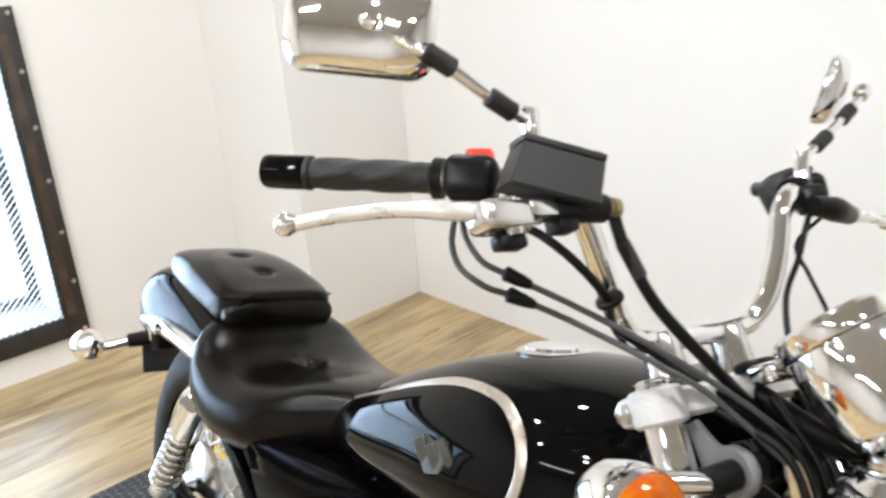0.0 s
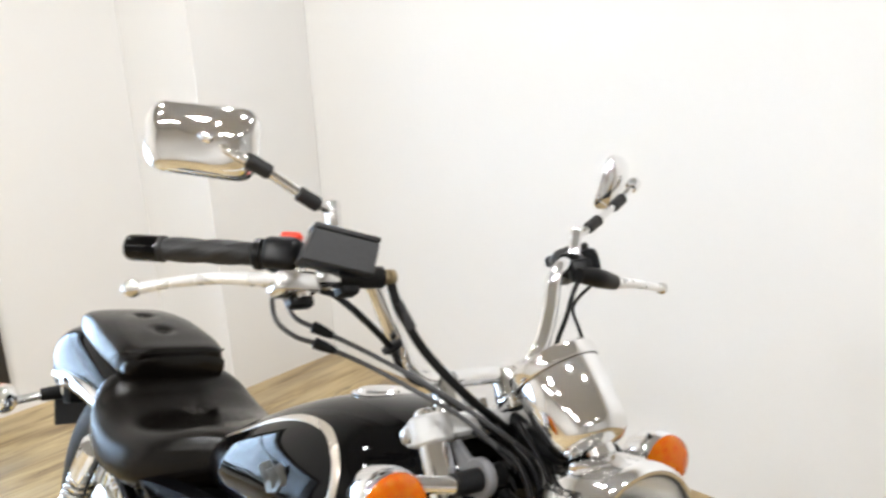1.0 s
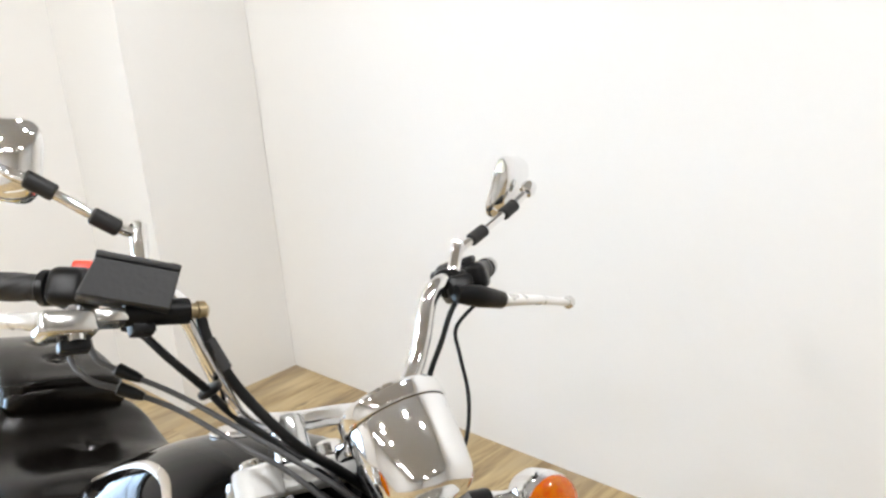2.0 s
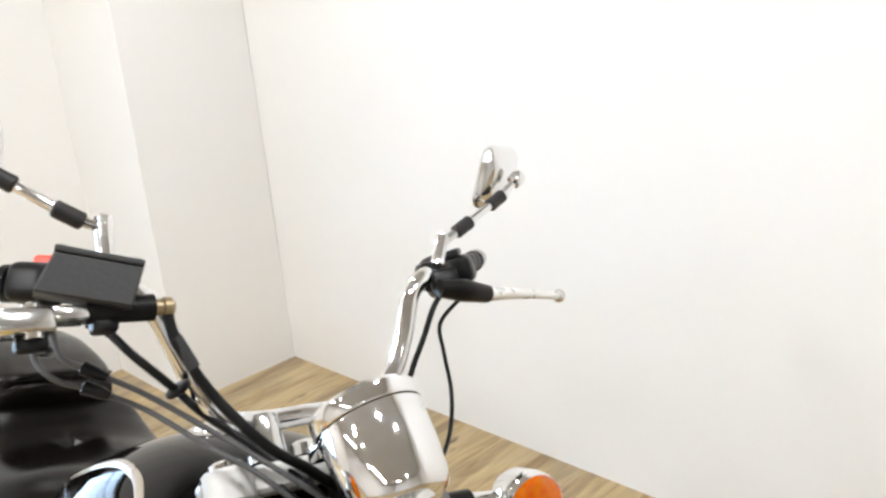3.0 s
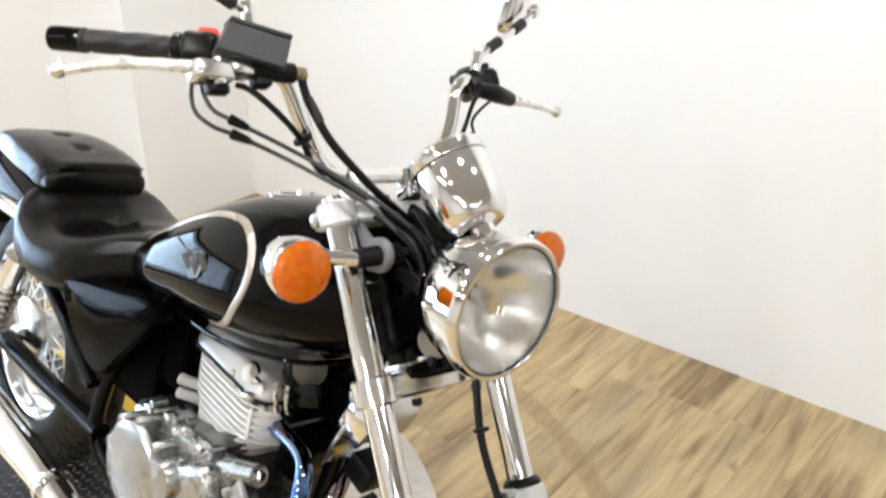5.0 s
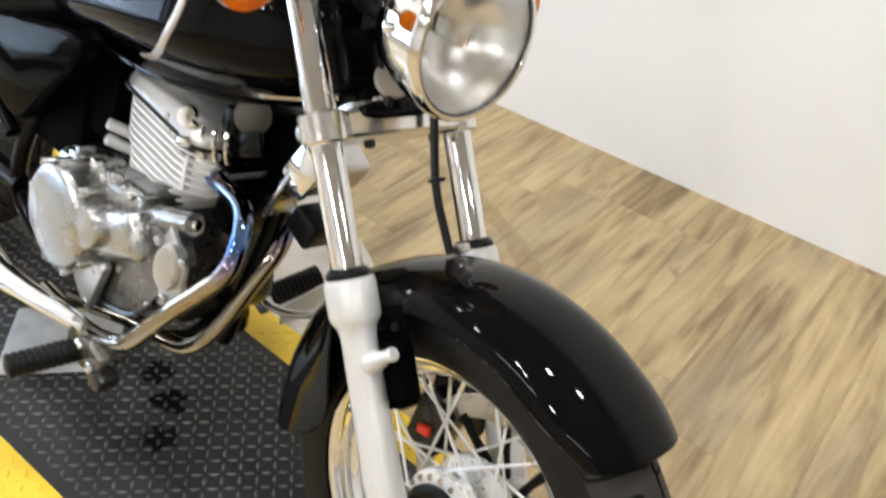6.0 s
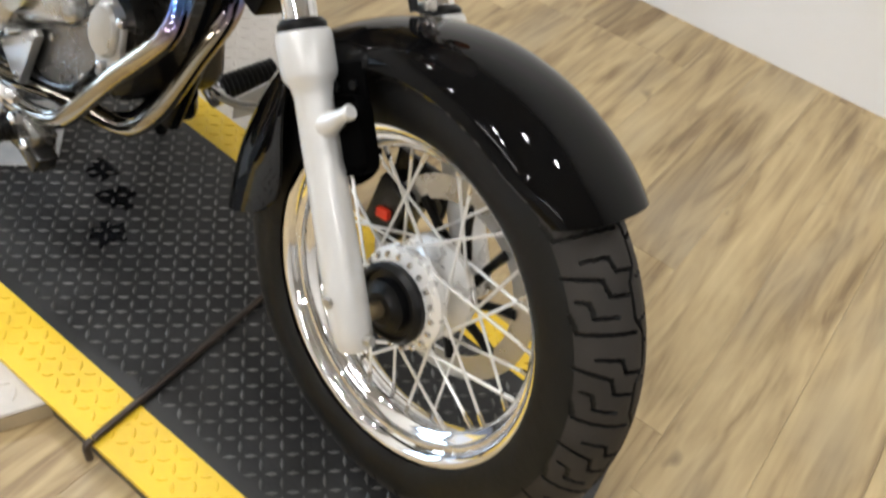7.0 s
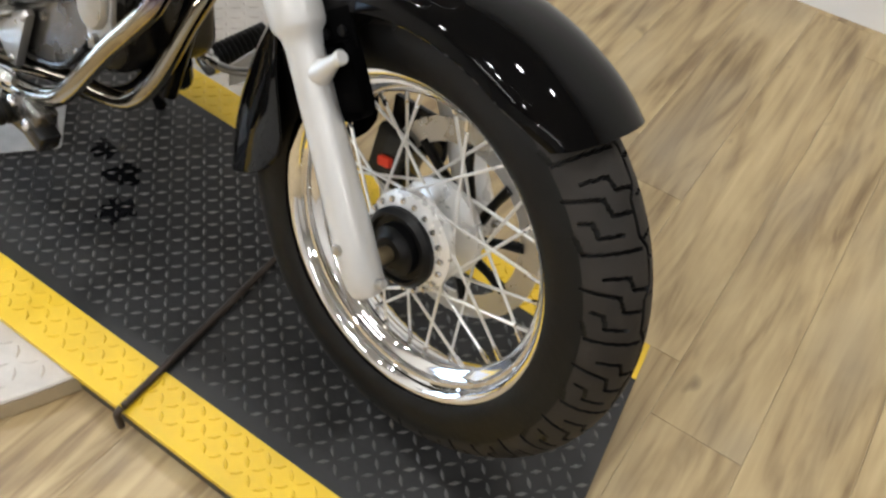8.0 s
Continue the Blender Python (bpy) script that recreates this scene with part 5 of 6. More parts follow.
for s in (-1, 1):
    line = spline([(-0.64, 0, 0.668), (-0.59, 0, 0.685), (-0.549, 0, 0.712), (-0.522, 0, 0.752), (-0.512, 0, 0.787), (-0.518, 0, 0.815), (-0.54, 0, 0.835), (-0.585, 0, 0.8455), (-0.657, 0, 0.834), (-0.731, 0, 0.804), (-0.82, 0, 0.757), (-0.90, 0, 0.716)], 8)
    ring_pts = [on_tank(p.x, p.z, s) for p in line]
    band = []
    for i, p in enumerate(ring_pts):
        t = (ring_pts[min(i + 1, len(ring_pts) - 1)] - ring_pts[max(i - 1, 0)]).normalized()
        nrm = Vector((0.15 * (p.x + 0.6), p.y, (p.z - 0.74) * 1.4)).normalized()
        side = t.cross(nrm).normalized()
        nrm = side.cross(t)
        w = 0.006 if i < 66 else 0.006 * max(0.3, (len(ring_pts) - i) / (len(ring_pts) - 66))
        band.append([p + side * w - nrm * 0.006, p + side * w + nrm * 0.0008, p + nrm * 0.0026, p - side * w + nrm * 0.0008, p - side * w - nrm * 0.006])
    part("trim_band", loft(band), TRIM_SILVER, tank, "silver trim band")
    c = on_tank(-0.634, 0.767, s)
    m = axes_pose(c + Vector((0, s * 0.001, 0)), (1, 0, 0.12), (0, -0.12 * s, 1))
    sunk = 1 if m.to_3x3().col[2].y * s > 0 else -1
    badge = part("badge", prism([(-0.026, -0.009), (-0.010, -0.026), (0.012, -0.020), (0.025, 0.002), (0.020, 0.018), (-0.004, 0.012), (-0.020, 0.016)], 0.003 * sunk, m @ pose(0, 0, -0.001 * sunk), 0.001), GUNMETAL, tank, "dark silver tank badge with raised facets")
    for x, y, w, turn in ((-0.017, -0.002, 0.016, 35), (0.004, -0.004, 0.015, 30), (0.02, 0.006, 0.012, 40)):
        part("badge_facet", block((w, 0.030, 0.004), m @ pose(x, y, 0.0022 * sunk, 14 * sunk, 10, turn), 0.0014), GUNMETAL, badge)
cap = part("filler_cap", lathe([(0.046, 0.0), (0.0465, 0.002), (0.043, 0.004), (0.037, 0.0045), (0.0355, 0.0075), (0.029, 0.0095), (0.001, 0.0105)], (-0.632, 0, 0.8685), (-0.22, 0, 1), 36), CHROME, tank, "chrome filler cap")
part("tank_seam", tube([(-0.42, 0.0, 0.682), (-0.42, -0.10, 0.69), (-0.5, -0.128, 0.674), (-0.62, -0.125, 0.652), (-0.78, -0.10, 0.637), (-0.9, -0.06, 0.632)], 0.0045, 8, 6), PAINT_BLACK, tank)

# seats
def cushion(rows, n=40, power=2.6, under=0.42, dents=(), fine=5, dish=None):
    """A padded seat lofted along x; dents: buttons pulled in; dish: (x, length, depth) of a wide hollow."""
    out = []
    for x, w, zt, zb in smooth_rows(rows, fine):
        zc = zb + (zt - zb) * under
        hollow = dish[2] * math.exp(-(((x - dish[0]) / dish[1]) ** 2)) if dish else 0.0
        ring = []
        for k in range(2 * n):
            u = -1 + 2 * (k + 0.5) / n if k < n else 3 - 2 * (k + 0.5) / n
            v = math.sin(math.pi / 2 * u)
            rise = max(0.0, 1 - abs(v) ** power) ** (1 / power)
            y = w * v
            if k >= n:
                ring.append((x, y, zc - (zc - zb) * rise))
                continue
            z = zc + (zt - zc) * rise - hollow * math.exp(-((v / 0.62) ** 2))
            for dx, depth, radius, fold in dents:
                d = math.hypot(x - dx, y)
                pucker = 1 + fold * math.cos(5 * math.atan2(y, x - dx) + 0.6) * min(1.0, d / radius)
                z -= depth * math.exp(-((d / radius) ** 2) * pucker)
            ring.append((x, y, z))
        out.append(ring)
    return loft(out)


SEAT = [(-0.905, 0.03, 0.690, 0.640), (-0.925, 0.06, 0.701, 0.615), (-0.97, 0.09, 0.700, 0.580), (-1.03, 0.130, 0.690, 0.548), (-1.10, 0.163, 0.672, 0.530), (-1.18, 0.178, 0.663, 0.524), (-1.25, 0.177, 0.677, 0.528), (-1.30, 0.166, 0.699, 0.545), (-1.335, 0.140, 0.706, 0.58), (-1.348, 0.09, 0.69, 0.62)]
seat = part("rider_seat", cushion([(x, w * 0.985, zt, zb) for x, w, zt, zb in SEAT], 90, 3.0, 0.46, dents=((-1.178, 0.010, 0.015, 0.55),), fine=14, dish=(-1.17, 0.12, 0.007)), LEATHER, bike, "wide scooped black vinyl rider seat")
part("seat_button", lathe([(0.001, 0.003), (0.006, 0.0025), (0.0085, 0.0), (0.008, -0.004)], (-1.178, 0.0, 0.6475), (0.05, 0, 1), 16), LEATHER, seat)
PILLION = [(-1.290, 0.062, 0.746, 0.718), (-1.296, 0.092, 0.753, 0.704), (-1.33, 0.111, 0.758, 0.682), (-1.39, 0.113, 0.766, 0.684), (-1.47, 0.111, 0.771, 0.688), (-1.54, 0.104, 0.768, 0.692), (-1.59, 0.097, 0.760, 0.698), (-1.618, 0.086, 0.750, 0.703), (-1.630, 0.055, 0.741, 0.712)]
pill = part("pillion_seat", cushion(PILLION, 120, 3.8, 0.46, dents=((-1.494, 0.012, 0.0165, 0.0), (-1.389, 0.012, 0.0165, 0.0)), fine=24), LEATHER, bike, "rounded black vinyl pillion seat")
ROLL = [(-1.285, 0.062, 0.732, 0.696), (-1.290, 0.090, 0.738, 0.684), (-1.298, 0.106, 0.741, 0.680), (-1.315, 0.108, 0.741, 0.680), (-1.335, 0.104, 0.739, 0.682)]
part("front_roll", cushion(ROLL, 50, 2.8, fine=6), LEATHER, pill, "plump vinyl roll under the seat's front edge")
piping = [(-1.287, -0.045, 0.7425), (-1.290, -0.072, 0.742), (-1.2985, -0.090, 0.7415), (-1.313, -0.1065, 0.739), (-1.332, -0.1115, 0.734), (-1.352, -0.1125, 0.722), (-1.365, -0.112, 0.705)]
part("piping", tube(spline(piping[::-1] + [(x, -y, z) for x, y, z in piping], 4), 0.0022, 8, 1, False), LEATHER, pill, "vinyl piping")
for x in (-1.494, -1.389):
    part("pillion_button", lathe([(0.001, 0.005), (0.007, 0.0042), (0.0115, 0.001), (0.011, -0.004)], (x, 0, 0.7575 if x > -1.45 else 0.763), (0, 0, 1), 18), LEATHER, pill)

# rear fender, struts, lamps
def rear_fender():
    line = spline([(-1.20, 0, 0.62), (-1.32, 0, 0.675), (-1.46, 0, 0.708), (-1.58, 0, 0.715), (-1.68, 0, 0.704), (-1.75, 0, 0.676), (-1.795, 0, 0.63), (-1.81, 0, 0.565)], 6)
    outer, inner = [], []
    for i, p in enumerate(line):
        t = (line[min(i + 1, len(line) - 1)] - line[max(i - 1, 0)]).normalized()
        nrm = Vector((t.z, 0, -t.x))
        if nrm.z < 0 and p.x > -1.74:
            nrm = -nrm
        half = 0.115 - 0.02 * (i / len(line)) ** 3
        row = []
        for k in range(31):
            e = math.pi / 2 * (-1 + 2 * k / 30)
            row.append(p + Vector((0, half * math.copysign(abs(math.sin(e)) ** 0.62, e), 0)) - nrm * (0.105 * (1 - max(0.0, math.cos(e)) ** 0.62)))
        outer.append(row)
        inner.append([q - nrm * 0.003 for q in row])
    return loft([a + b[::-1] for a, b in zip(outer, inner)])


rf = part("rear_fender", rear_fender(), PAINT_BLACK, bike, "long black gloss rear fender")
for s in (-1, 1):
    part("fender_strut", tube([(-1.30, s * 0.118, 0.615), (-1.42, s * 0.12, 0.618), (-1.56, s * 0.118, 0.608), (-1.68, s * 0.108, 0.585)], (0.017, 0.018, 0.017, 0.012), 16, 4), CHROME, rf, "chrome fender strut")
    part("strut_bolt", lathe([(0.012, 0), (0.012, 0.008), (0.008, 0.011)], (-1.54, s * 0.134, 0.611), (0, s, 0), 14), CHROME, rf)
    sh = part("shock_absorber", lathe([(0.010, -0.02), (0.018, -0.015), (0.03, -0.005), (0.031, 0.075), (0.029, 0.08)], (-1.285, s * 0.15, 0.56), (-0.5, 0, -0.86), 28), CHROME, bike, "chrome shock absorber with a coil spring")
    coil = []
    for k in range(90):
        a = k / 90 * 2 * math.pi * 8
        base = Vector((-1.285, s * 0.15, 0.56)) + Vector((-0.5, 0, -0.86)).normalized() * (0.08 + 0.16 * k / 90)
        coil.append(base + 0.0255 * (math.cos(a) * Vector((0, 1, 0)) + math.sin(a) * Vector((0.86, 0, -0.5))))
    part("coil_spring", tube(coil, 0.0048, 8, 1, False), CHROME, sh, "chrome coil spring")
    part("damper", lathe([(0.016, 0.07), (0.016, 0.25), (0.02, 0.255), (0.02, 0.27), (0.008, 0.285)], (-1.285, s * 0.15, 0.56), (-0.5, 0, -0.86), 20), STEEL, sh)
    C = Vector((-1.872, s * 0.17, 0.468))
    sig = part("turn_signal", lathe([(0.006, 0.046), (0.018, 0.042), (0.030, 0.030), (0.0365, 0.010), (0.037, 0.0), (0.035, -0.003)], C, (1, 0, 0), 30), CHROME, bike, "round chrome rear turn signal")
    part("amber_lens", lathe([(0.0355, -0.002), (0.036, -0.008), (0.031, -0.019), (0.018, -0.026), (0.001, -0.028)], C, (1, 0, 0), 28), AMBER, sig)
    part("stalk", tube([C + Vector((0.022, -s * 0.028, 0)), C + Vector((0.03, -s * 0.085, 0.012))], 0.0115, 14, 2), CHROME, sig)
    part("rubber_mount", tube([C + Vector((0.03, -s * 0.08, 0.012)), C + Vector((0.04, -s * 0.125, 0.02))], (0.0155, 0.019), 16, 2), PLASTIC, sig)
part("plate_bracket", block((0.05, 0.09, 0.06), pose(-1.80, 0, 0.50, 0, -18, 0), 0.006), PLASTIC, rf, "black plate bracket")
part("plate_holder", block((0.006, 0.11, 0.075), pose(-1.835, 0, 0.44, 0, -20, 0), 0.004), GREY_PLASTIC, rf)
for s in (-1, 1):
    part("brake_plate", lathe([(0.085, 0.0), (0.085, 0.012), (0.07, 0.022), (0.03, 0.028), (0.02, 0.045)], (-1.45, s * 0.048, 0.308), (0, s, 0), 36), ALLOY, rear, "cast alloy hub plate")

# side cover
def side_cover(s):
    pts = [(-1.10, 0.575), (-1.02, 0.60), (-0.90, 0.625), (-0.79, 0.645), (-0.755, 0.635), (-0.78, 0.59), (-0.84, 0.53), (-0.90, 0.468), (-0.94, 0.455), (-1.00, 0.475), (-1.06, 0.52)]
    c = Vector((-0.93, 0, 0.56))
    ring = spline([Vector((x, 0, z)) for x, z in pts + pts[:1]], 4)[:-1]
    rows = []
    for k, y in ((1.0, 0.115), (1.0, 0.140), (0.985, 0.146), (0.95, 0.150), (0.5, 0.153), (0.15, 0.154)):
        rows.append([(c.x + (p.x - c.x) * k, s * y, c.z + (p.z - c.z) * k) for p in ring])
    return loft(rows)


for s in (-1, 1):
    part("side_cover", side_cover(s), SATIN_BLACK, bike, "black gloss triangular side cover")
part("battery_box", block((0.22, 0.19, 0.2), pose(-0.93, 0, 0.5), 0.02), DEEP_BLACK, bike, "black battery box")
part("air_box", block((0.14, 0.16, 0.16), pose(-0.83, 0, 0.55), 0.02), DEEP_BLACK, bike, "black air box")

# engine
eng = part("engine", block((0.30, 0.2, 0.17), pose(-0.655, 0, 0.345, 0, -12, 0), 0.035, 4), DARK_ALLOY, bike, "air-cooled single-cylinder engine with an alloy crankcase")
part("crankcase_top", block((0.24, 0.25, 0.09), pose(-0.70, -0.01, 0.425, 0, -8, 0), 0.02, 3), CASE_ALLOY, eng, "cast alloy crankcase")
part("lower_case", loft([[(-0.615 + (0.14 * math.cos(t) * 0.91 - 0.09 * math.sin(t) * 0.42) * k, y, 0.365 + (0.14 * math.cos(t) * 0.42 + 0.09 * math.sin(t) * 0.91) * k) for t in (2 * math.pi * i / 30 for i in range(30))] for y, k in ((-0.09, 1.0), (-0.122, 1.0), (-0.136, 0.93), (-0.138, 0.3))]), OILY_DARK_CASE, eng, "oily right crankcase with dark reflections put into its colour")
part("clutch_cover", lathe([(0.083, 0.0), (0.083, 0.052), (0.081, 0.060), (0.076, 0.065), (0.072, 0.066), (0.07, 0.0665), (0.04, 0.069), (0.001, 0.0705)], (-0.722, -0.115, 0.381), (0, -1, 0), 48), CASE_ALLOY, eng, "round silver clutch cover")
part("cover_boss", lathe([(0.034, 0.0), (0.034, 0.058), (0.031, 0.064), (0.001, 0.066)], (-0.636, -0.115, 0.408), (0, -1, 0), 32), CASE_ALLOY, eng)
part("cover_wall", block((0.15, 0.07, 0.075), pose(-0.60, -0.13, 0.412, 0, -24, 0), 0.018, 3), CASE_ALLOY, eng)
for z in (0.497, 0.522):
    part("case_stud", lathe([(0.004, -0.03), (0.0095, -0.028), (0.0095, 0.012), (0.006, 0.015)], (-0.735, -0.085, z - 0.004), (-0.5, -0.8, 0.3), 14), PALE_CAST, eng)
for k in range(9):
    a = 2 * math.pi * k / 9 + 0.2
    part("cover_bolt", lathe([(0.008, 0.0), (0.008, 0.056), (0.0055, 0.059)], (-0.722 + 0.086 * math.cos(a), -0.115, 0.381 + 0.086 * math.sin(a)), (0, -1, 0), 8), CASE_ALLOY, eng)
part("oil_filter_cover", lathe([(0.035, 0.0), (0.035, 0.016), (0.031, 0.021), (0.001, 0.024)], (-0.475, -0.13, 0.425), (0.12, -1, 0), 32), SATIN_ALLOY, eng, "oval silver oil filter cover").matrix_basis = Matrix.Translation((-0.475, 0, 0.425)) @ Matrix.Diagonal((0.64, 1, 1.04, 1)) @ Matrix.Translation((0.475, 0, -0.425))
part("filter_ear", prism([(-0.026, 0.036), (-0.034, -0.02), (-0.024, -0.045), (-0.022, -0.072), (-0.004, -0.066), (0.036, -0.040), (0.026, -0.018), (0.028, 0.010), (-0.002, 0.044), (-0.012, 0.056)], 0.01, axes_pose((-0.475, -0.128, 0.425), (1, 0, 0.05), (0, 0, 1)), 0.002), SATIN_ALLOY, eng)
part("starter_housing", tube([(-0.63, -0.12, 0.425), (-0.55, -0.117, 0.46), (-0.475, -0.112, 0.487)], (0.019, 0.018, 0.017), 20, 3), CASE_ALLOY, eng, "cast starter housing")
part("housing_bolt", lathe([(0.009, 0), (0.009, 0.012), (0.006, 0.015)], (-0.478, -0.1125, 0.486), (1, -0.05, 0.35), 8), CHROME, eng)
for k in range(3):
    a = 2 * math.pi * k / 3 + 0.5
    part("cover_bolt", lathe([(0.007, 0.0), (0.007, 0.018), (0.004, 0.02)], (-0.475 + 0.036 * math.cos(a), -0.128, 0.425 + 0.05 * math.sin(a)), (0, -1, 0), 8), STEEL, eng)
for x, z, w, h, tilt in ((-0.765, 0.452, 0.05, 0.03, -8), (-0.705, 0.468, 0.035, 0.025, -14), (-0.655, 0.472, 0.04, 0.022, -6), (-0.605, 0.462, 0.03, 0.026, -20), (-0.575, 0.44, 0.03, 0.03, 20), (-0.54, 0.385, 0.05, 0.04, 12)):
    part("case_boss", block((w, 0.045, h), pose(x, -0.108, z, 0, tilt, 0), 0.009, 3), CASE_ALLOY, eng)
for x, z in ((-0.755, 0.462), (-0.70, 0.475), (-0.645, 0.476), (-0.60, 0.47), (-0.675, 0.462), (-0.56, 0.452), (-0.53, 0.41), (-0.60, 0.35), (-0.52, 0.33)):
    part("case_bolt", lathe([(0.0075, 0), (0.0075, 0.012), (0.005, 0.014)], (x, -0.125, z), (0, -1, 0.1), 8), POLISHED, eng)
part("case_seam", tube([(-0.50, -0.137, 0.35), (-0.55, -0.139, 0.30), (-0.64, -0.139, 0.278), (-0.73, -0.137, 0.30)], 0.005, 8, 5), DARK_ALLOY, eng)
part("triangle_cover", prism([(-0.054, 0.004), (-0.040, -0.010), (0.002, -0.048), (0.012, -0.046), (0.046, 0.046), (0.040, 0.052)], 0.014, axes_pose((-0.650, -0.143, 0.306), (1, 0, 0), (0, 0, 1)), 0.003), SATIN_ALLOY, eng, "flat grey triangular cover")
for x, z in ((-0.688, 0.304), (-0.616, 0.344), (-0.645, 0.270)):
    part("cover_bolt", lathe([(0.0065, 0), (0.0065, 0.010), (0.004, 0.012)], (x, -0.148, z), (0, -1, 0.1), 8), STEEL, eng)
part("cylinder_barrel", prism(outline(0.069, 0.078, 0.048, 10), 0.075, axes_pose((-0.650, 0, 0.43), (0.99, 0, -0.13), (0, 1, 0)), 0.002), FIN_ALLOY, eng)
part("barrel_base", prism(outline(0.088, 0.096, 0.03, 8), 0.036, axes_pose((-0.655, 0, 0.408), (0.99, 0, -0.13), (0, 1, 0)), 0.004), CASE_ALLOY, eng)
part("barrel_top", prism(outline(0.098, 0.078, 0.048, 10), 0.076, axes_pose((-0.630, 0, 0.504), (0.99, 0, -0.13), (0, 1, 0)), 0.002), FIN_ALLOY, eng)
for k in range(13):
    z = 0.436 + 0.0117 * k
    half, mid = (0.107, -0.630) if k > 5 else (0.080 - 0.0022 * (5 - k), -0.650 + 0.001 * k)
    fin = prism(outline(half, 0.089, 0.055, 10), 0.0036, axes_pose((mid, 0, z), (0.99, 0, -0.13), (0, 1, 0)), 0.001)
    part("cooling_fin", fin, FIN_ALLOY, eng, "pale alloy cooling fin" if k == 0 else "")
for x in (-0.556,):
    part("fin_rib", block((0.008, 0.012, 0.055), pose(x, -0.078, 0.525), 0.003), FIN_ALLOY, eng)


def head_cap():
    """A polished cap over the head whose sides lean inwards towards the top."""
    rows = []
    for z, y, x0, x1, r in ((0.560, 0.080, -0.728, -0.532, 0.02), (0.565, 0.088, -0.734, -0.525, 0.03), (0.575, 0.087, -0.734, -0.524, 0.03), (0.600, 0.075, -0.730, -0.530, 0.03), (0.625, 0.060, -0.720, -0.548, 0.03), (0.638, 0.046, -0.705, -0.58, 0.03), (0.643, 0.025, -0.69, -0.61, 0.02)):
        rows.append([((x0 + x1) / 2 + px, py, 0.583 + (z - 0.56) * 0.72 - 0.13 * px) for px, py in outline((x1 - x0) / 2, y, r, 8)])
    return loft(rows)


part("cylinder_head", head_cap(), SATIN_ALLOY, eng, "polished alloy cylinder head cap")
part("head_ledge", prism(outline(0.107, 0.092, 0.028, 8), 0.006, axes_pose((-0.630, 0, 0.5805), (0.99, 0, -0.13), (0, 1, 0)), 0.0015), DARK_ALLOY, eng)
part("head_port_cover", lathe([(0.019, 0), (0.019, 0.010), (0.015, 0.014), (0.001, 0.015)], (-0.578, -0.068, 0.597), (0.15, -1, 0.45), 24), CHROME, eng, "chrome tappet cover")
for x, z in ((-0.61, 0.585), (-0.595, 0.573), (-0.553, 0.598)):
    part("head_bolt", lathe([(0.007, 0), (0.007, 0.008), (0.004, 0.011)], (x, -0.079, z), (0.1, -0.9, 0.45), 8), CHROME, eng)
for k in range(3):
    part("oil_line", tube([(-0.545 + 0.012 * k, -0.072 + 0.012 * k, 0.60), (-0.538 + 0.012 * k, -0.076 + 0.012 * k, 0.58), (-0.535 + 0.012 * k, -0.07 + 0.012 * k, 0.556)], 0.0042, 8, 4), CHROME, eng)
part("spark_plug_cap", tube([(-0.585, -0.078, 0.568), (-0.562, -0.09, 0.572), (-0.545, -0.088, 0.578)], (0.009, 0.009, 0.007), 12, 3), CHROME, eng)
part("cam_chain_tensioner", block((0.03, 0.02, 0.035), pose(-0.565, -0.07, 0.565), 0.004), DARK_ALLOY, eng)
part("horn", lathe([(0.008, -0.03), (0.02, -0.02), (0.026, -0.004), (0.026, 0.004), (0.021, 0.007), (0.001, 0.008)], (-0.497, -0.03, 0.634), (0.75, -0.6, 0.1), 28), HORN_GREY, bike, "round silver horn")
part("front_mount", block((0.05, 0.09, 0.07), pose(-0.50, 0, 0.49, 0, 12, 0), 0.006), FRAME_BLACK, eng)
for s in (-1, 1):
    part("head_stay", block((0.1, 0.008, 0.035), pose(-0.50, s * 0.04, 0.59, 0, -25, 0), 0.003), FRAME_BLACK, eng)
part("head_front", block((0.035, 0.15, 0.1), pose(-0.532, 0.028, 0.585, 0, 12, 0), 0.006), FRAME_BLACK, eng)
for k in range(4):
    part("front_fin", block((0.05, 0.155, 0.003), pose(-0.522, 0.026, 0.552 + 0.014 * k, 0, 12, 0)), FRAME_BLACK, eng)
part("ignition_coil", block((0.06, 0.09, 0.075), pose(-0.465, 0.045, 0.585, 0, 14, 0), 0.008), DEEP_BLACK, bike, "black ignition coil")
part("carburettor", block((0.07, 0.07, 0.09), pose(-0.80, -0.01, 0.50), 0.012), DARK_ALLOY, eng)
for k in range(1, 6):
    part("case_rib", block((0.014, 0.03, 0.05), pose(-0.80 + 0.045 * k, -0.118, 0.455, 0, -8, 0), 0.004), CASE_ALLOY, eng)

box = part("horn_cover", block((0.05, 0.10, 0.06), pose(-0.372, 0.012, 0.608, 0, 30, 0), 0.012, 3), STEEL, bike, "bright metal box cover on the down tube")
part("cover_plate", block((0.007, 0.052, 0.085), pose(-0.408, -0.016, 0.556, 0, 24, 0), 0.002), STEEL, box)
part("cover_band", block((0.052, 0.012, 0.064), pose(-0.372, -0.034, 0.608, 0, 30, 0), 0.004), CHROME, box)
part("rubber_block", block((0.05, 0.05, 0.045), pose(-0.372, 0.006, 0.522, 0, 20, 0), 0.006), PLASTIC, box, "black rubber block")

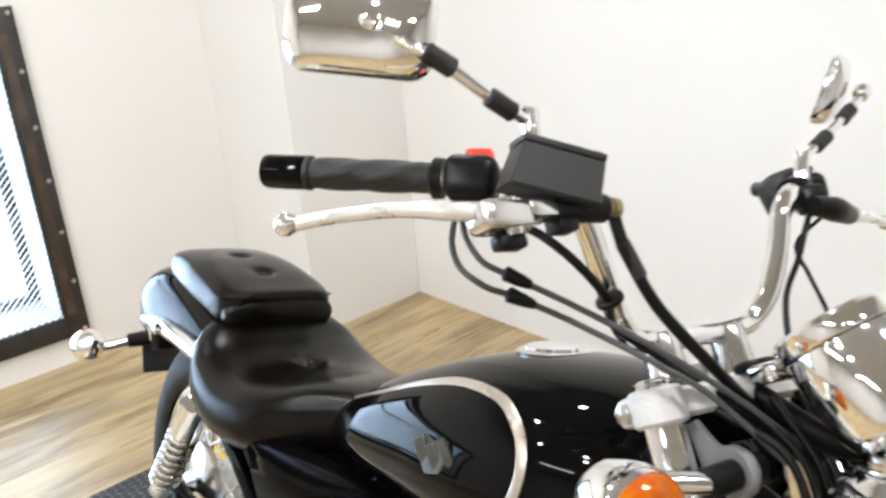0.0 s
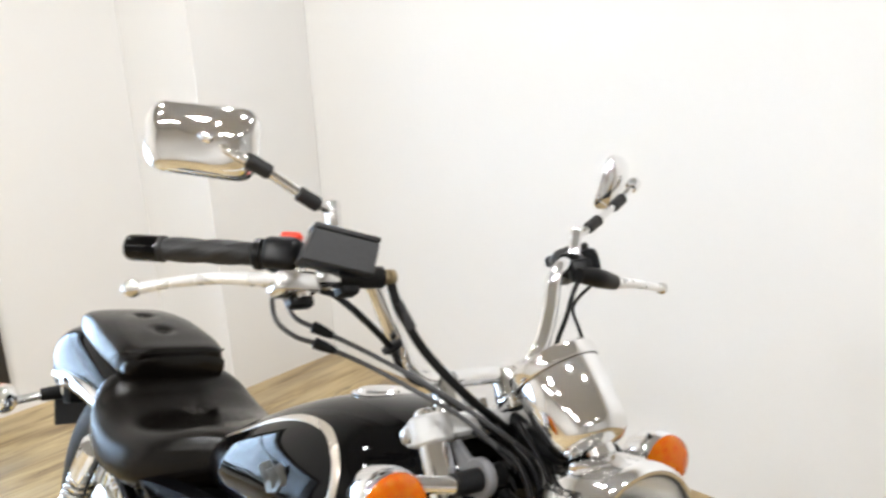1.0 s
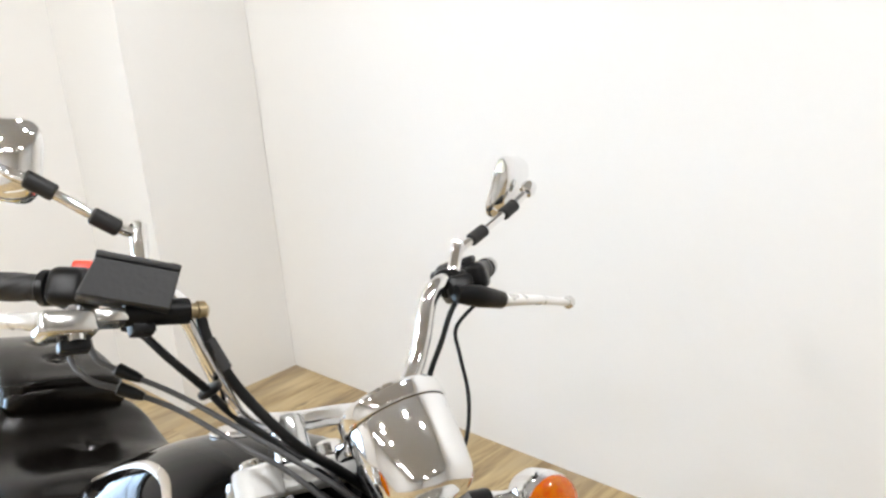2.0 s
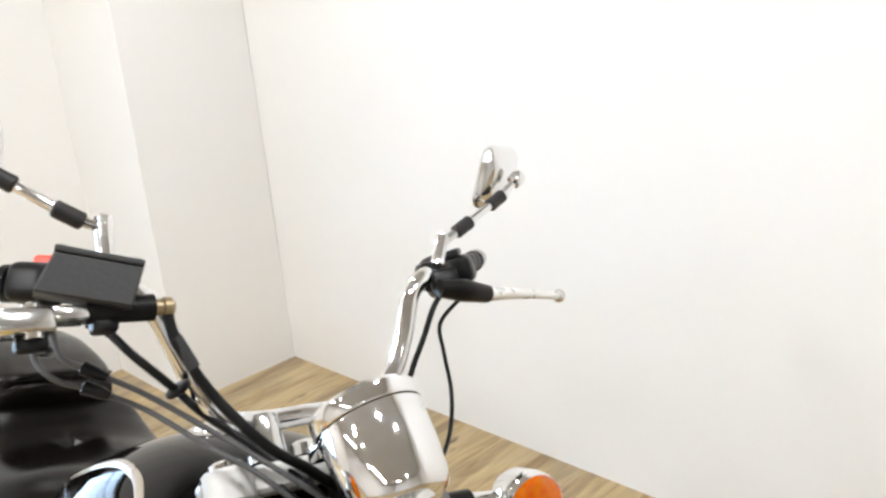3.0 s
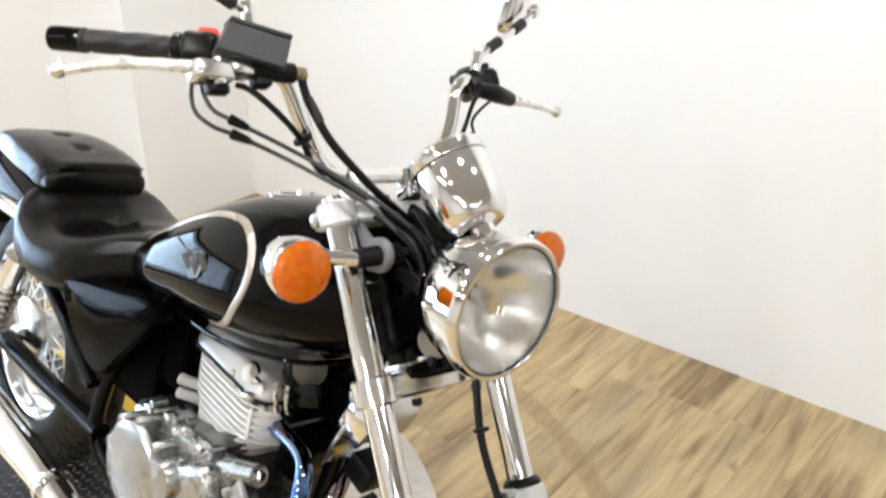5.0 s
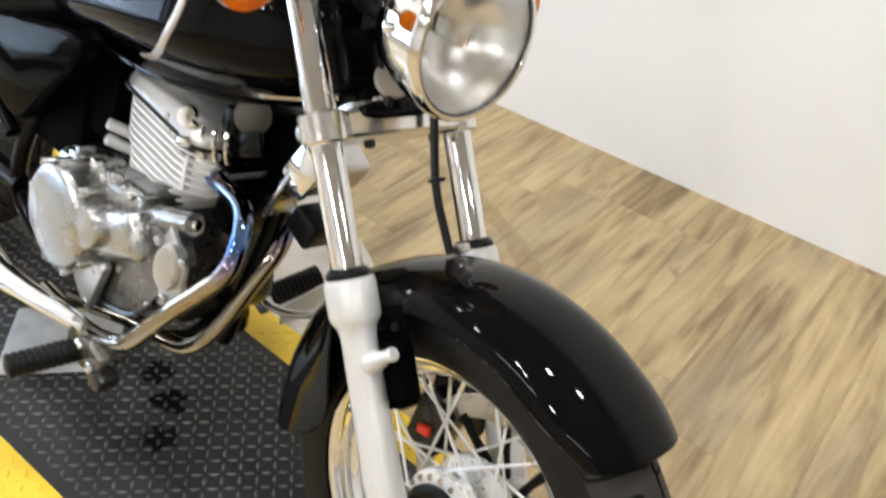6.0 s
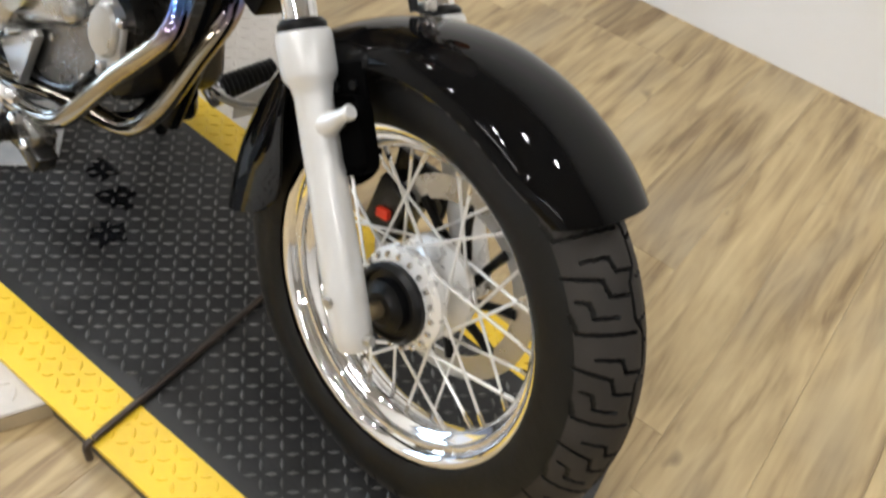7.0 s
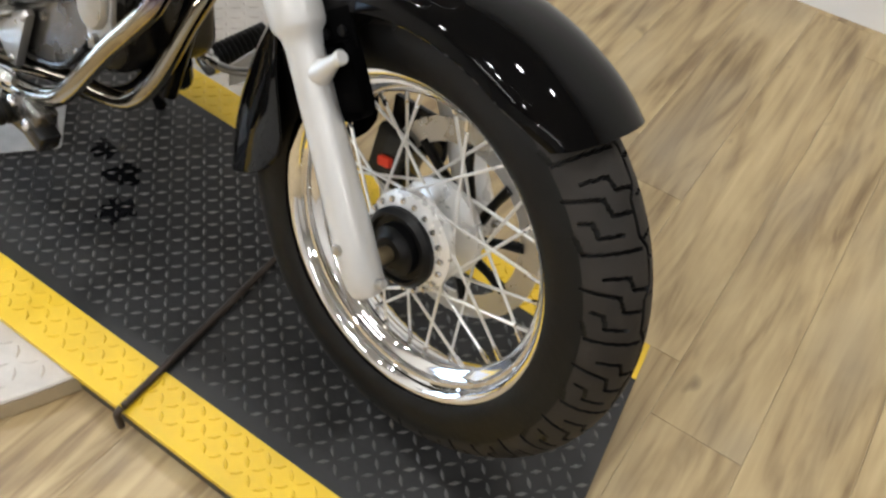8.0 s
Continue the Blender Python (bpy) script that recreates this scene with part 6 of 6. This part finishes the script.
# exhaust
ex = part("exhaust_header", tube([(-0.565, -0.042, 0.520), (-0.51, -0.05, 0.524), (-0.445, -0.064, 0.524), (-0.410, -0.084, 0.507), (-0.392, -0.110, 0.462), (-0.414, -0.126, 0.420), (-0.444, -0.138, 0.380), (-0.476, -0.147, 0.335), (-0.511, -0.155, 0.286), (-0.545, -0.161, 0.258), (-0.62, -0.168, 0.240), (-0.75, -0.165, 0.235)], 0.0138, 20, 6), BLUED, bike, "chrome exhaust header, blued at the top")
part("exhaust_header", tube([(-0.585, 0.045, 0.52), (-0.53, 0.05, 0.52), (-0.47, 0.045, 0.502), (-0.428, 0.010, 0.462), (-0.436, -0.026, 0.392), (-0.456, -0.054, 0.312), (-0.486, -0.066, 0.264), (-0.525, -0.074, 0.245), (-0.60, -0.10, 0.248), (-0.70, -0.15, 0.245)], 0.0138, 20, 6), BLUED, bike, "chrome exhaust header, blued at the top")
part("exhaust_flange", lathe([(0.03, 0), (0.03, 0.012), (0.024, 0.014)], (-0.57, -0.045, 0.526), (1, -0.1, 0.1), 24), DARK_ALLOY, ex)
muf = part("muffler", tube([(-0.585, -0.188, 0.270), (-0.60, -0.190, 0.268), (-0.666, -0.194, 0.256), (-0.745, -0.197, 0.240), (-0.83, -0.2, 0.228), (-0.95, -0.2, 0.232), (-1.1, -0.2, 0.238), (-1.28, -0.2, 0.240), (-1.42, -0.2, 0.235)], (0.007, 0.0135, 0.0165, 0.019, 0.023, 0.030, 0.036, 0.04, 0.04), 28, 6), CHROME, bike, "chrome muffler")
part("muffler_clamp", lathe([(0.036, -0.008), (0.037, -0.006), (0.037, 0.006), (0.036, 0.008)], (-0.94, -0.2, 0.2315), (-1, 0, 0.03), 28), CHROME, muf)

# foot controls
def foot_peg(s, root, tip):
    root, tip = Vector(root), Vector(tip)
    d = (tip - root).normalized()
    long = (tip - root).length
    thick = 0.0195 if s < 0 else 0.0225
    prof = [(0.004, long * 0.2)]
    for k in range(11):
        h = long * (0.22 + 0.07 * k)
        prof += [(thick - 0.0014, h), (thick, h + 0.0015), (thick, h + long * 0.05), (thick - 0.0014, h + long * 0.056)]
    prof.append((0.004, long))
    bm = lathe(prof, root, d, 18)
    ob = part("foot_peg", bm, PEG_RUBBER, bike, "ribbed black rubber foot peg")
    part("peg_bracket", block((0.03, 0.05, 0.03), axes_pose(root.lerp(tip, 0.1), d, (1, 0, 0)), 0.006), POLISHED, ob, "steel peg bracket")
    part("peg_pin", lathe([(0.006, -0.022), (0.0075, -0.02), (0.0075, 0.02), (0.006, 0.022)], root.lerp(tip, 0.12), (0.2, 0, 1), 12), CHROME, ob)
    return ob


right_peg = foot_peg(-1, (-0.600, -0.150, 0.220), (-0.624, -0.283, 0.199))
part("peg_hanger", block((0.062, 0.036, 0.040), pose(-0.566, -0.172, 0.228, 0, 12, 0), 0.008, 3), OILY_DARK_CASE, right_peg, "grimy cast peg hanger")
part("hanger_foot", block((0.045, 0.034, 0.03), pose(-0.545, -0.176, 0.205, 0, 20, 0), 0.005), DARK_ALLOY, right_peg)
for x, z in ((-0.585, 0.240), (-0.552, 0.218)):
    part("hanger_bolt", lathe([(0.008, 0), (0.008, 0.007), (0.005, 0.009)], (x, -0.19, z), (0.1, -1, 0.3), 8), CHROME, right_peg)
left_peg = foot_peg(1, (-0.605, 0.15, 0.218), (-0.575, 0.27, 0.268))
part("peg_plate", prism([(-0.065, -0.045), (-0.03, -0.052), (0.01, -0.038), (0.07, -0.016), (0.082, 0.004), (-0.05, -0.010)], 0.005, axes_pose((-0.537, 0.200, 0.272), (0.3, 0.78, 0.45), (0, 0, 1)), 0.001), SILVER_PAINT, left_peg, "bright steel peg plate")
part("brake_pedal", tube([(-0.66, -0.14, 0.19), (-0.60, -0.15, 0.185), (-0.55, -0.165, 0.19), (-0.525, -0.18, 0.195)], 0.007, 10, 5), DARK_ALLOY, bike, "grimy brake pedal")
part("peg_mount", block((0.11, 0.03, 0.05), pose(-0.62, -0.15, 0.185), 0.008), DARK_ALLOY, bike)
part("shift_lever", tube([(-0.62, 0.14, 0.24), (-0.55, 0.155, 0.235), (-0.50, 0.17, 0.25), (-0.48, 0.215, 0.26)], 0.0075, 10, 5), STEEL, bike, "steel shift lever")
part("side_stand", tube([(-0.80, 0.12, 0.19), (-0.76, 0.17, 0.10), (-0.72, 0.225, -0.062)], (0.013, 0.0115, 0.0115), 12, 4), FRAME_BLACK, bike, "black side stand")
part("stand_foot", block((0.05, 0.05, 0.008), pose(-0.72, 0.228, -0.0605, LEAN, 0, 0), 0.002), FRAME_BLACK, bike)


# ---- floor of planks ----
def plank_floor():
    base = block((WALL_E - WALL_W + 0.6, WALL_N - WALL_S + 0.4, 0.05), pose((WALL_W + WALL_E) / 2, (WALL_N + WALL_S) / 2, FLOOR_Z - 0.03))
    floor = tagged(part("floor", base, DISC_EDGE, smooth=False), "wood-look vinyl plank floor in weathered oak", "floor", kind="structure")
    width, length, gap = 0.152, 1.22, 0.0006
    bm = bmesh.new()
    x, y, z = width / 2 - gap / 2, length / 2 - gap / 2, 0.004
    rows = [((x, y), 0.0), ((x, y), z - 0.0004), ((x - 0.0004, y - 0.0004), z)]
    rings = [[bm.verts.new((sx * a, sy * b, h)) for sx, sy in ((-1, -1), (1, -1), (1, 1), (-1, 1))] for (a, b), h in rows]
    for lo, hi in zip(rings, rings[1:]):
        ring_faces(bm, lo, hi)
    bm.faces.new(rings[-1])
    data = bpy.data.meshes.new("plank")
    bm.to_mesh(data)
    bm.free()
    data.materials.append(WOOD)
    rng = random.Random(4)
    cols = int((WALL_E - WALL_W) / width) + 1
    verts, faces = [], []
    for i in range(cols):
        start = WALL_S - rng.uniform(0.05, length - 0.05)
        for j in range(int((WALL_N - start) / length) + 1):
            px, py = WALL_W + (i + 0.5) * width, start + (j + 0.5) * length
            if px < 2.2 and py > -2.6:
                end = WALL_N + 0.02 - py
                mesh = data
                if end < y:
                    mesh = data.copy()
                    for v in mesh.vertices:
                        v.co.y = min(v.co.y, end)
                if end < 0.02 - y:
                    continue
                ob = new("plank", mesh)
                ob.parent = floor
                ob.matrix_basis = pose(px, py, FLOOR_Z - 0.004)
            else:
                n = len(verts)
                if py - y > WALL_N:
                    continue
                verts += [(px + sx * x, min(py + sy * y, WALL_N + 0.02), FLOOR_Z) for sx, sy in ((-1, -1), (1, -1), (1, 1), (-1, 1))]
                faces.append((n, n + 1, n + 2, n + 3))
    rest = mesh_of("far_planks", verts, faces, WOOD, floor)
    tagged(rest, kind="stuff")
    return floor


plank_floor()
